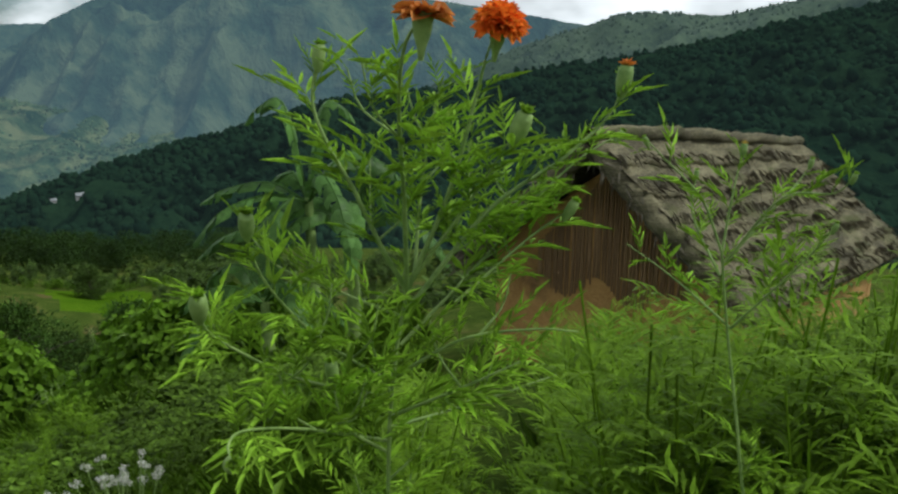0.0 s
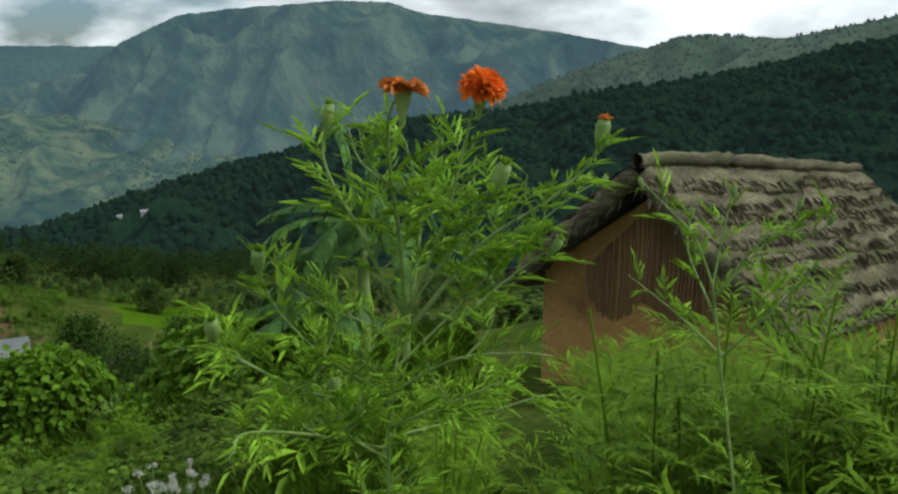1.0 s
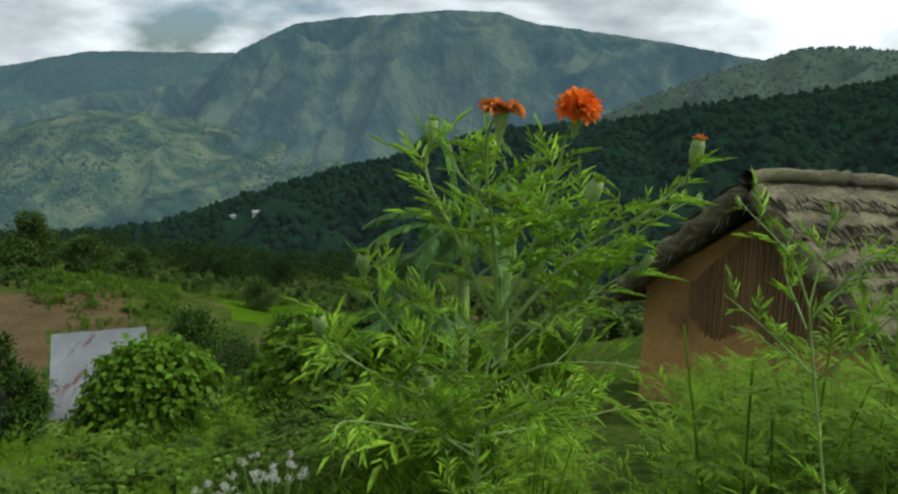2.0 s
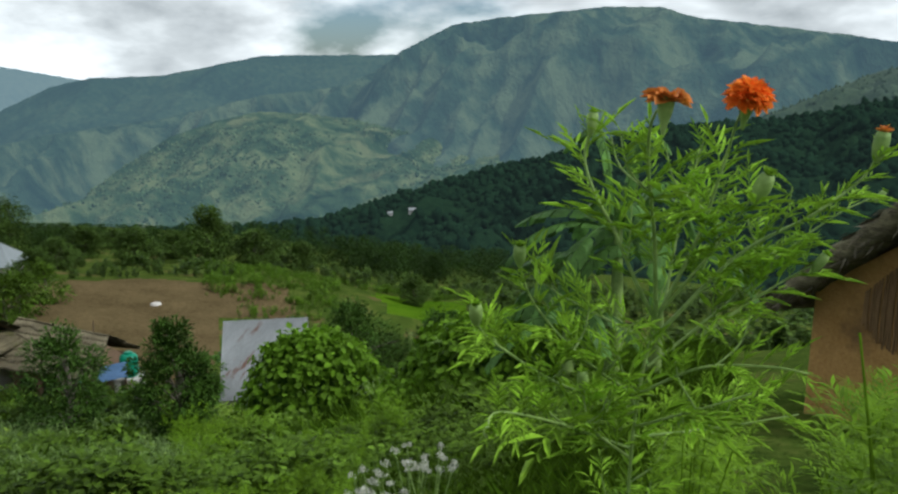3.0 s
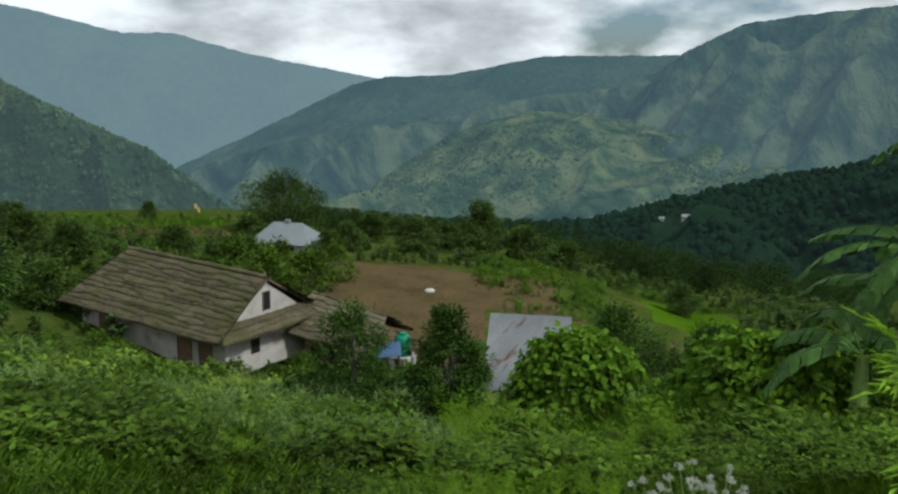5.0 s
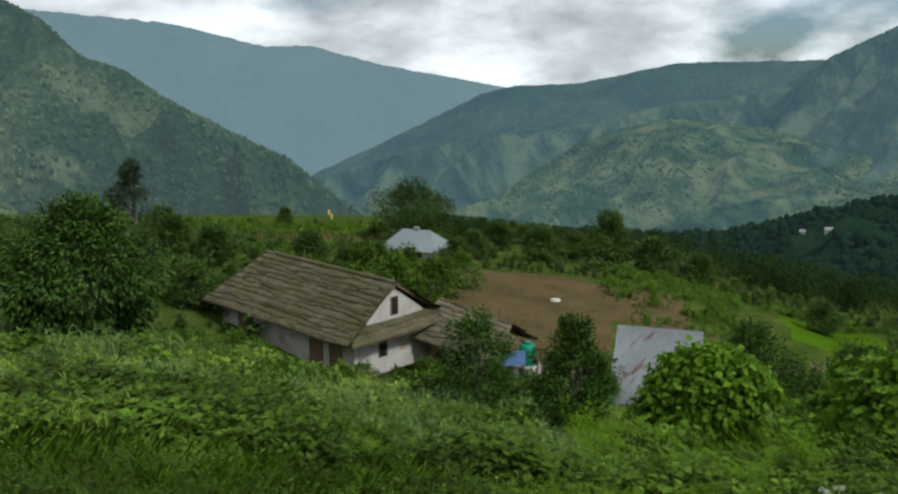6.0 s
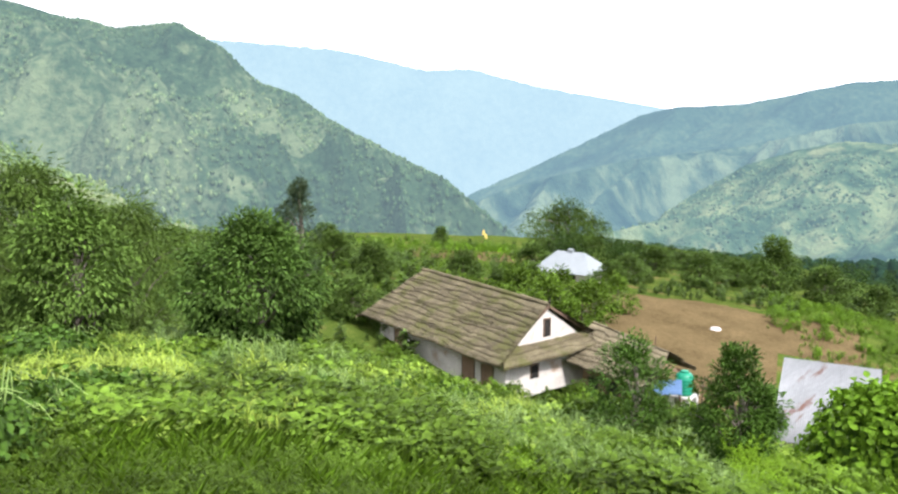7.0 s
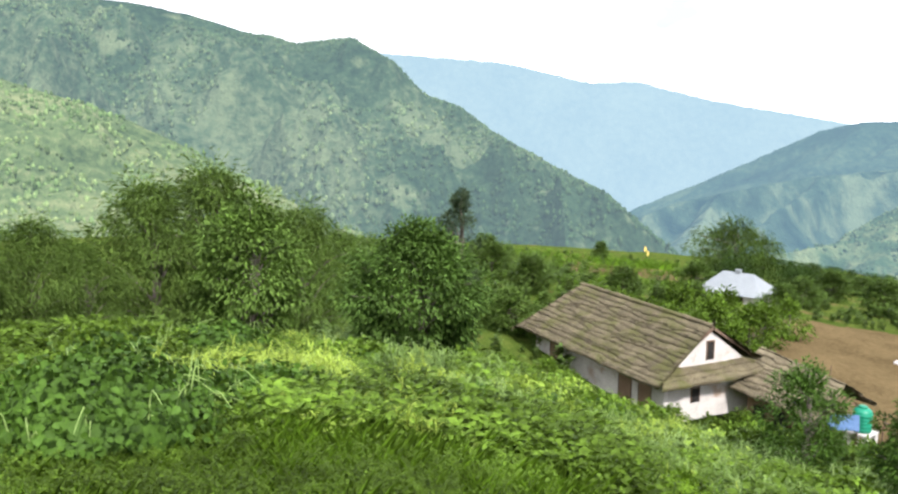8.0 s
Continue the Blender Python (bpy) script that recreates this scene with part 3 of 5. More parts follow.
    child("crown", mesh_of("crown", v, f, leaf), ob)
    return ob


def place(ob, x, y, scale=1.0, turn=0.0, tall=1.0, sink=0.1):
    return copy_thing(ob, Matrix.LocRotScale((x, y, gz(x, y) - sink), Euler((0, 0, radians(turn))), (scale, scale, scale * tall)))


bx, by = bearing(72.9, 23)
make_tree("round_tree", "dark green round-crowned tree with drooping leaves at the field's edge", bx, by, 4.3, 4.2, L_ROUND, 0.16, 0.066, 21000, 101, 0.06, 120, 0.35, 0.14, top_heavy=0.2)
bx, by = bearing(84.2, 29)
make_tree("broadleaf_tree", "bright green broadleaf tree among feathery trees", bx, by, 6.0, 4.0, L_BRIGHT, 0.19, 0.08, 12000, 102, 0.06, 80, 0.45, 0.19)
bx, by = bearing(86.5, 34)
feather = make_tree("feathery_tree", "tall feathery olive-green tree with a thin pale trunk", bx, by, 8.2, 6.2, L_FEATHER, 0.32, 0.036, 15000, 103, 0.14, 70, 0.75, 0.20)
for i, (az, r, k, t) in enumerate([(90.6, 33, 0.88, 60), (80.8, 35, 0.86, 140), (97.5, 28, 0.52, 200), (101.5, 27, 0.55, 290), (94.8, 30, 0.50, 20), (83.5, 40, 1.0, 80)]):
    bx, by = bearing(az, r)
    place(feather, bx, by, k, t)
bx, by = bearing(69.7, 66)
make_tree("pine_tree", "dark slim pine standing above the shrubs", bx, by, 10.4, 3.6, L_PINE, 0.34, 0.05, 5200, 104, 0.12, 44, 0.1, 0.20)
bx, by = bearing(39.9, 14.5)
make_tree("shrub_tree", "upright dark leafy tree beside the tin roof", bx, by, 2.72, 1.5, L_DARK, 0.085, 0.034, 12000, 105, 0.02, 100, 0.1, 0.16, top_heavy=0.25)
bx, by = bearing(46.8, 17.5)
make_tree("sapling", "loose leafy sapling below the thatched house", bx, by, 2.65, 2.2, L_DARK, 0.095, 0.036, 7500, 106, 0.03, 70, 0.1, 0.13, top_heavy=0.15)
bx, by = bearing(51.2, 145)
make_tree("bamboo_grove", "big dark feathery bamboo grove behind the tin-roofed house", bx, by, 9.4, 15, L_FARTREE, 0.6, 0.11, 12000, 107, 0.02, 110, 0.5, 0.14, top_heavy=0.25)
bx, by = bearing(37.8, 112)
grove = make_tree("field_tree", "rounded green tree at the far edge of the fields", bx, by, 7.5, 6.6, L_FARTREE, 0.46, 0.22, 4200, 108, 0.02, 46, 0.2, 0.22)
for az, r, k, t, h in [(42.4, 108, 0.9, 70, 0.9), (34.6, 112, 0.95, 130, 0.85), (40.0, 122, 0.8, 10, 0.9), (31.5, 118, 0.7, 220, 0.8), (45.3, 118, 0.8, 300, 0.9), (25.7, 58, 0.62, 40, 1.0),
                     (23.7, 92, 0.55, 100, 0.85), (27.2, 60, 0.5, 200, 0.8), (21.0, 62, 0.6, 310, 0.8), (18.4, 60, 0.6, 30, 0.8), (60.0, 178, 0.62, 60, 1.1), 
                     (63.3, 60, 0.45, 20, 0.75), (66.2, 62, 0.6, 150, 0.75), (64.6, 78, 0.7, 250, 0.7), (67.5, 84, 0.7, 330, 0.7), (58.5, 80, 0.6, 90, 0.75),
                     (56.0, 74, 0.5, 45, 0.8), (53.8, 76, 0.62, 135, 0.75), (51.8, 74, 0.5, 15, 0.6), (49.8, 78, 0.45, 215, 0.6), (48.2, 84, 0.55, 280, 0.8),
                     (53.6, 108, 0.75, 120, 0.65), (47.0, 100, 0.6, 160, 0.8), (73.0, 60, 0.6, 75, 0.85), (71.2, 72, 0.62, 260, 0.8), (74.6, 70, 0.7, 5, 0.8),
                     (68.0, 110, 0.8, 45, 0.7), (71.0, 130, 0.9, 300, 0.7), (46.2, 135, 0.9, 10, 0.8), (43.6, 142, 0.9, 90, 0.8)]:
    bx, by = bearing(az, r)
    tallest = (r * math.tan(radians(np.interp(az, [30, 40, 46, 52, 58, 66], [-10.6, -10.2, -9.6, -9.2, -8.7, -8.2]))) - gz(bx, by)) / 7.5     # all stay below the valley woods behind
    place(grove, bx, by, min(k, max(0.3, tallest / 0.55)), t, max(0.4, min(h, tallest / k)) if r > 90 else h)
for az, r, tall, wide, seed in ((28.2, 36, 5.6, 5.2, 121), (21.5, 37, 4.6, 4.0, 123)):
    bx, by = bearing(az, r)
    make_tree("hedge_tree", "dense dark green bushy tree between the terraces", bx, by, tall, wide, L_DARK, 0.17, 0.075, 9000, seed, 0.03, 90, 0.2, 0.15, top_heavy=0.3)
bush = make_tree("leafy_bush", "low leafy bush growing by the house wall", *bearing(58.0, 41), 2.0, 2.4, L_WEED, 0.18, 0.08, 1500, 109, 0.05, 26, 0.1, 0.2, category="bush")
for az, r, k, t in [(52.0, 42, 0.8, 70), (50.4, 44, 0.7, 150), (65.3, 45, 1.1, 20), (67.5, 42, 1.2, 260), (44.0, 30, 0.9, 120), (49.0, 35, 0.8, 200), (42.5, 27, 0.8, 60), (63.6, 50, 1.0, 10), (54.2, 41, 0.8, 33), (56.0, 40, 0.9, 77), (60.0, 42, 1.0, 121), (61.6, 43, 0.8, 165), (53.0, 39, 0.7, 210), (51.2, 40, 0.9, 250), (48.0, 41, 0.8, 300), (66.4, 47, 1.2, 40), (69.0, 44, 1.3, 90), (46.0, 38, 0.8, 10), (45.2, 47.3, 1.25, 40), (46.4, 47.5, 1.2, 230), (50.3, 46.5, 1.15, 15), (52.2, 45.6, 1.0, 95), (54.9, 45.2, 1.1, 185), (57.4, 44.6, 0.9, 275), (62.4, 45.5, 1.3, 35), (48.6, 45.5, 1.0, 305), (61.6, 43.6, 1.35, 55), (60.2, 63, 2.2, 10), (58.4, 66, 1.9, 80), (56.8, 62, 2.1, 160), (55.2, 65, 1.8, 240), (53.9, 61.5, 2.0, 310), (52.6, 65, 2.3, 20), (51.0, 63, 1.8, 110), (50.0, 67, 2.1, 200), (49.2, 71, 1.7, 280), (47.8, 76, 1.7, 50), (54.5, 70, 2.2, 130), (51.8, 72, 1.9, 330), (49.4, 42, 1.45, 25), (50.7, 42.5, 1.25, 140), (47.6, 42, 1.5, 260), (56.2, 43.2, 1.2, 70)]:
    bx, by = bearing(az, r)
    place(bush, bx, by, k, t)


# ---- woods on the slopes ----
def blob(seed, sub=1):
    bm = bmesh.new()
    bmesh.ops.create_icosphere(bm, subdivisions=sub, radius=1.0)
    r = np.random.default_rng(seed)
    v = np.array([p.co[:] for p in bm.verts]) * r.uniform(0.7, 1.25, (len(bm.verts), 1))
    f = np.array([[p.index for p in q.verts] for q in bm.faces])
    bm.free()
    return v, f


def woods(name, label, field, count, size, mat, seed, tall=1.2, low=0.0, patch=(0.02, -0.2), sub=1):
    X, Y, Z, S = field
    r = np.random.default_rng(seed)
    ok = np.flatnonzero(((S > low) & (S <= 1.0)).ravel() & (fbm(X * patch[0], Y * patch[0], 4, seed) > patch[1]).ravel())
    w = np.hypot(X, Y).ravel()[ok]
    pick = r.choice(ok, count, p=w / w.sum())
    pl = np.stack([X.ravel()[pick], Y.ravel()[pick], Z.ravel()[pick]], 1) + r.normal(size=(count, 3)) * np.array([2, 2, 0.3])
    pieces = []
    for k in range(5):
        sel = pl[k::5]
        sc = r.uniform(size[0], size[1], len(sel))
        v, f = blob(seed + k, sub)
        v = v * np.array([1, 1, tall * (0.8 + 0.25 * k)])
        pieces.append(spread((v, f), sel, r.uniform(0, 6.28, len(sel)), sc))
    v, f = join(pieces)
    tagged(new(name, mesh_of(name, v, f, mat, True)), label, "woods", kind="stuff")


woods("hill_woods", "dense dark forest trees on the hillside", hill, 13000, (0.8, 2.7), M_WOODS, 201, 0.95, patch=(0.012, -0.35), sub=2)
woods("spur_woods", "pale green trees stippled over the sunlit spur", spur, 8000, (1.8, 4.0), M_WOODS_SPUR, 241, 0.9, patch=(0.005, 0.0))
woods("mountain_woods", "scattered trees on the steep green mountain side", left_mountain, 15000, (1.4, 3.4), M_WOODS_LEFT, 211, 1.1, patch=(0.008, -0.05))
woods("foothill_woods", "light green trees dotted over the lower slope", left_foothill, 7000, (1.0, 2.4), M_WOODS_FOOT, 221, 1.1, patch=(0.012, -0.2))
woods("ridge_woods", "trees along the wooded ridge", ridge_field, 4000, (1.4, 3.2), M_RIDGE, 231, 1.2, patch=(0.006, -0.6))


def hill_hut(az0, el0, size):
    X, Y, Z, S = hill
    a, e = np.degrees(np.arctan2(-X, Y)), np.degrees(np.arctan2(Z, np.hypot(X, Y)))
    i = np.unravel_index(np.argmin((a - az0) ** 2 + (e - el0) ** 2 + (S > 0.97) * 100), X.shape)
    h = top("hillside_house", float(X[i]), float(Y[i]), float(Z[i]) - 0.8, az0 + 12, "tiny pale farmhouse on the dark forest slope", "house")
    for yy in (-1, 1):
        part("wall", box(-size, yy * size * 0.6 - 0.12, 0, size, yy * size * 0.6 + 0.12, size * 1.1 + 0.8), M_PALE, h)
    for xx in (-1, 1):
        part("gable_wall", prism([(-size * 0.55, 0), (size * 0.55, 0), (size * 0.55, size * 1.1 + 0.8), (0, size * 1.6 + 0.8), (-size * 0.55, size * 1.1 + 0.8)], 0.24, "x", xx * (size - 0.26) - 0.12), M_PALE, h)
    for yy in (-1, 1):
        part("roof_slope", prism([(0, size * 1.62 + 0.85), (yy * size * 0.85, size * 1.0 + 0.75), (yy * size * 0.85, size * 0.95 + 0.65), (0, size * 1.55 + 0.75)], size * 2.3, "x", -size * 1.15), M_SLATE, h)


M_PALE = material("far_whitewash", [(0.34, (0.231, 0.231, 0.220)), (0.66, (0.341, 0.341, 0.330))], 0.5, 4, 0.9, 0)
M_SLATE = material("far_grey_roof", [(0.34, (0.16, 0.17, 0.18)), (0.66, (0.26, 0.27, 0.28))], 0.5, 4, 0.8, 0)
hill_hut(23.9, -9.35, 1.8)
hill_hut(25.4, -9.55, 1.3)


def wood_edge():
    """Trees along the edge of the bench, above the drop into the valley."""
    r = np.random.default_rng(33)
    me = [c for c in grove.children if c.name.startswith("crown")][0].data
    v = np.empty(len(me.vertices) * 3, dtype=np.float32)
    me.vertices.foreach_get("co", v)
    f = np.empty(len(me.loops), dtype=np.int32)
    me.loops.foreach_get("vertex_index", f)
    v, f = v.reshape(-1, 3), f.reshape(-1, 4)
    n = len(f) // 2
    keep = np.sort(r.choice(n, n // 6, replace=False))
    f = np.concatenate([f[keep], f[keep + n]])
    used, inv = np.unique(f.ravel(), return_inverse=True)
    v, f = v[used] * np.array([1.15, 1.15, 1.0]), inv.reshape(-1, 4)
    az = r.uniform(12, 52, 230)
    rr = r.uniform(128, 235, 230) - np.clip(az - 40, 0, 20) * 1.5
    x, y = -np.sin(np.radians(az)) * rr, np.cos(np.radians(az)) * rr
    pl = np.stack([x, y, ground_z(x, y) - 0.4], 1)
    size = r.uniform(0.45, 0.95, len(pl))
    size = np.minimum(size, (rr * np.tan(np.radians(np.interp(az, [12, 24, 40, 52], [-9.6, -9.6, -9.9, -8.9]))) - pl[:, 2]) / 7.5)
    ok = size > 0.15
    v, f = spread((v, f), pl[ok], r.uniform(0, 6.28, ok.sum()), size[ok])
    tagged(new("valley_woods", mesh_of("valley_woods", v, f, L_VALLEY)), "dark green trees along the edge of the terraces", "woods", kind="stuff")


wood_edge()


# ---- buildings ----
def thatch(parent, e0, e1, r0, r1, courses, thick, seed, ragged=0.30, columns=64, mat=None, fringe=True):
    """Straw laid in overlapping courses from the eave e0-e1 up to the ridge r0-r1; each course is a part with a ragged lower lip."""
    e0, e1, r0, r1 = (np.array(p, float) for p in (e0, e1, r0, r1))
    r = np.random.default_rng(seed)
    nrm = unit(np.cross(e1 - e0, r0 - e0)[None])[0]
    if nrm[2] < 0:
        nrm = -nrm
    u = np.linspace(0, 1, columns)
    for i in range(courses):
        lo, hi = i / courses - (0.0 if i == 0 else 0.05), (i + 1) / courses + 0.03
        wob = ragged * (fbm(u * 9 + i * 7.7, u * 0 + seed, 4, seed + i) + 0.25 * r.uniform(-0.5, 0.5, columns) + r.uniform(-0.25, 0.25)) * (0.45 if i == 0 else 1.0) / max(np.linalg.norm(r0 - e0), 0.1)
        rows = []
        for a, off in ((lo, 0.0), (lo, 1.0), (lo * 0.65 + hi * 0.35, 0.85), (hi, 0.45)):
            f = a + (wob if a == lo else wob * 0.2)
            left, right = e0 + (r0 - e0) * f[:, None], e1 + (r1 - e1) * f[:, None]
            bumpy = thick * (0.55 * fbm(u * 8 + i * 3.1, u * 0 + off * 5, 4, seed + 40 + i) + r.uniform(-0.10, 0.10, columns) - (0.25 if i else 0.0))
            sag = -0.05 * np.sin(np.pi * u)[:, None] * np.array([[0, 0, 1.0]])
            rows.append(left * (1 - u[:, None]) + right * u[:, None] + nrm * (thick * off + bumpy * (off > 0))[:, None] + sag)
        v = np.stack(rows).reshape(-1, 3)
        v = np.vstack([v, np.stack([rows[0] - nrm * 0.05, rows[3] - nrm * 0.05]).reshape(-1, 3)])
        f = grid_faces(4, columns)
        k = np.arange(columns - 1)
        b0, b1 = 4 * columns, 5 * columns
        under = np.stack([b0 + k, b0 + k + 1, b1 + k + 1, b1 + k], 1)
        lip = np.stack([b0 + k, b0 + k + 1, k + 1, k], 1)
        course = child("thatch_course", mesh_of("thatch_course", v, np.concatenate([f, under, lip]), mat or M_THATCH), parent)
        if not (fringe or i == 0):
            continue
        n = int(np.linalg.norm(e1 - e0) * 26)
        t = r.uniform(0, 1, n)
        f0 = lo + np.interp(t, u, wob)
        p = (e0 + (r0 - e0) * f0[:, None]) * (1 - t[:, None]) + (e1 + (r1 - e1) * f0[:, None]) * t[:, None] + nrm * (thick * r.uniform(0.3, 1.05, n))[:, None]
        down = unit((e0 - r0)[None])
        vv, ff = leaves(p - down * 0.12, down + r.normal(size=(n, 3)) * 0.22 + nrm * 0.05, np.repeat(nrm[None], n, 0), r.uniform(0.10, 0.30, n), r.uniform(0.006, 0.016, n) * (thick / 0.16), 0.1)
        tagged(child("straw_fringe", mesh_of("straw_fringe", vv, ff, M_STRAW), course), kind="stuff")


def opening(parent, x, y, z, w, h, deep=0.10, face="y", name="window", leaf=None):
    """A framed opening with a leaf of its own, or a near-black panel in place of the unlit inside, standing 3 cm proud
    of a wall face.
    """
    ob = top(name, 0, 0, 0)
    ob.parent = parent
    if face == "y":
        ob.matrix_basis = pose(x, y, z)
    else:
        ob.matrix_basis = pose(x, y, z, 0, 0, 90)
    t = 0.07
    part("frame", box(-w / 2, -0.05, 0, -w / 2 + t, deep, h), M_TIMBER, ob, bevel=0.01)
    part("frame", box(w / 2 - t, -0.05, 0, w / 2, deep, h), M_TIMBER, ob, bevel=0.01)
    part("lintel", box(-w / 2, -0.05, h - t, w / 2, deep, h + 0.02), M_TIMBER, ob, bevel=0.01)
    part("panel", box(-w / 2 + t, -0.02, 0, w / 2 - t, deep - 0.03, h - t), leaf or M_DARK, ob)


def thatched_house():
    h = top("thatched_house", -46.3, 30.0, gz(-46.3, 30.0) - 0.1, 5.7, "whitewashed mud house with an old brown thatched roof", "house")
    part("wall", box(-7.6, -3.6, 0, 6.6, -3.25, 2.95), M_WHITEWASH, h, "whitewashed front wall", 0.03)
    part("wall", box(-7.6, 3.25, 0, 6.6, 3.6, 2.95), M_WHITEWASH, h, "", 0.03)
    part("wall", box(-7.6, -3.24, 0, -7.25, 3.24, 2.95), M_WHITEWASH, h, "", 0.03)
    part("wall", box(6.25, -3.24, 0, 6.6, 3.24, 2.95), M_WHITEWASH, h, "", 0.03)
    part("gable", prism([(-3.1, 2.98), (3.1, 2.98), (0, 5.2)], 0.25, "x", 6.0), M_WHITEWASH, h, "white plastered gable")
    part("gable", prism([(-3.1, 2.98), (3.1, 2.98), (0, 5.2)], 0.25, "x", -7.25), M_WHITEWASH, h)
    opening(h, 6.28, 0.0, 3.45, 0.6, 1.15, face="x", name="window")
    opening(h, 6.62, -1.3, 1.1, 0.7, 0.9, face="x", name="window")
    for x, w, hh in ((-5.0, 1.2, 2.2), (3.0, 1.3, 2.3), (4.9, 1.2, 2.2)):
        opening(h, x, -3.62, 0.1, w, hh, name="door", leaf=M_BROWNMUD)
    thatch(h, (-8.3, -4.7, 2.55), (7.3, -4.7, 2.55), (-7.1, 0.02, 5.45), (6.35, 0.02, 5.45), 14, 0.17, 301, 0.26, 160)
    thatch(h, (-8.3, 4.1, 2.85), (7.0, 4.1, 2.85), (-7.1, -0.02, 5.45), (6.35, -0.02, 5.45), 5, 0.20, 302)
    thatch(h, (7.7, -4.7, 2.50), (7.6, 3.4, 2.62), (6.3, -3.5, 3.22), (6.3, 3.5, 3.22), 3, 0.16, 303)
    thatch(h, (-9.1, -4.7, 2.20), (-9.1, 4.5, 2.20), (-7.3, -3.5, 3.1), (-7.3, 3.5, 3.1), 3, 0.16, 304)
    v, f = tube(curve([(-7.2, 0, 5.50), (-3, 0, 5.55), (0, 0, 5.50), (3, 0, 5.53), (6.4, 0, 5.50)], 30) + rng.normal(size=(30, 3)) * 0.02, [0.16], 8)
    child("ridge_roll", mesh_of("ridge_roll", v, f, M_THATCH, True), h)
    for yy in (-1, 1):
        part("barge_board", prism([(yy * 0.05, 5.45), (yy * 3.6, 3.2), (yy * 3.6, 3.05), (yy * 0.05, 5.27)], 0.08, "x", 6.42), M_TIMBER, h)
    w = top("thatched_shed", -38.0, 34.3, -18.75, 20.0, "low thatched shed joined to the white house", "shed")
    part("wall", prism([(-1.5, -0.7), (2.9, -0.7), (2.9, 2.15), (-1.5, 2.65)], 0.25, "y", -1.2), M_BROWNMUD, w, "brown mud wall", 0.03)
    part("wall", prism([(-1.5, -0.9), (2.9, -0.9), (2.9, 1.75), (-1.5, 2.2)], 0.25, "y", 3.4), M_BROWNMUD, w, "", 0.03)
    part("wall", prism([(-0.94, -0.9), (3.39, -0.9), (3.39, 1.7), (1.2, 3.0), (-0.94, 2.15)], 0.25, "x", 2.65), M_BROWNMUD, w, "", 0.03)
    part("wall", prism([(-0.94, -0.7), (3.39, -0.7), (3.39, 2.1), (1.2, 3.9), (-0.94, 2.6)], 0.25, "x", -1.5), M_BROWNMUD, w, "", 0.03)
    for x in (-0.7, 0.6, 1.9):
        opening(w, x, -1.22, 0.6, 0.8, 1.2)
    thatch(w, (-2.3, -1.95, 2.58), (3.6, -1.95, 1.93), (-2.2, 1.2, 4.52), (3.1, 1.2, 3.53), 9, 0.15, 311, 0.22, 110, M_SHEDTHATCH)
    thatch(w, (-2.3, 4.3, 2.30), (3.6, 4.3, 1.70), (-2.2, 1.16, 4.52), (3.1, 1.16, 3.53), 4, 0.15, 312, 0.4, 64, M_SHEDTHATCH)


thatched_house()


def corrugated(w, l, waves=9, lift=0.018):
    n = waves * 6 + 1
    u = np.linspace(0, 1, n)
    x = (u - 0.5) * w
    z = lift * np.cos(u * waves * 2 * np.pi)
    top_rows = [np.stack([x, np.full(n, y), z], 1) for y in (0, l * 0.5, l)]
    low = [r - np.array([0, 0, 0.006]) for r in (top_rows[0], top_rows[2])]
    v = np.vstack(top_rows + low)
    f = grid_faces(3, n)
    k = np.arange(n - 1)
    return v, np.concatenate([f, np.stack([3 * n + k, 3 * n + k + 1, k + 1, k], 1), np.stack([2 * n + k, 2 * n + k + 1, 4 * n + k + 1, 4 * n + k], 1)])


def tin_house():
    e, sl = np.array([0.84, 0.54]), np.array([0.54, -0.84])
    mid = np.array([-27.7, 36.8]) + e * 2.4
    base = gz(*(mid + sl * 2.5)) - 0.1
    h = top("tin_roofed_house", mid[0], mid[1], base, 32.7, "small house under a sheet roof streaked with rust", "house")
    zt, run, drop = -13.5 - base, 5.0, 2.7
    wall = zt - drop - 0.15
    part("wall", box(-2.2, -4.6, 0, 2.2, -4.35, wall), M_CONCRETE, h, "pale plastered wall", 0.02)
    part("wall", box(-2.2, 4.35, 0, 2.2, 4.6, wall), M_CONCRETE, h, "", 0.02)
    for x in (-2.2, 1.95):
        bm = prism([(-4.34, 0), (4.34, 0), (4.34, wall), (0, zt - 0.2), (-4.34, wall)], 0.25, "x", x)
        part("gable_wall", bm, M_CONCRETE, h)
    opening(h, 1.1, -4.62, 0.0, 1.0, min(2.0, wall - 0.1), name="door", leaf=M_TIMBER)
    opening(h, -1.0, -4.62, 0.9, 0.9, 0.9)
    ln = math.hypot(run, drop)
    me = mesh_of("roof_sheet", *corrugated(0.93, ln), M_TIN, True)
    me2 = mesh_of("back_sheet", *corrugated(0.93, ln), M_TIN, True)
    tilt = math.degrees(math.atan2(drop, run))
    for i in range(5):
        x = -1.84 + i * 0.92
        child("roof_sheet", me, h, at=pose(x, 0, zt + (i % 2) * 0.012, -tilt, 0, 180))
        child("roof_sheet", me2, h, at=pose(x, 0.02, zt + (i % 2) * 0.012, -tilt, 0, 0) @ Matrix.Identity(4))
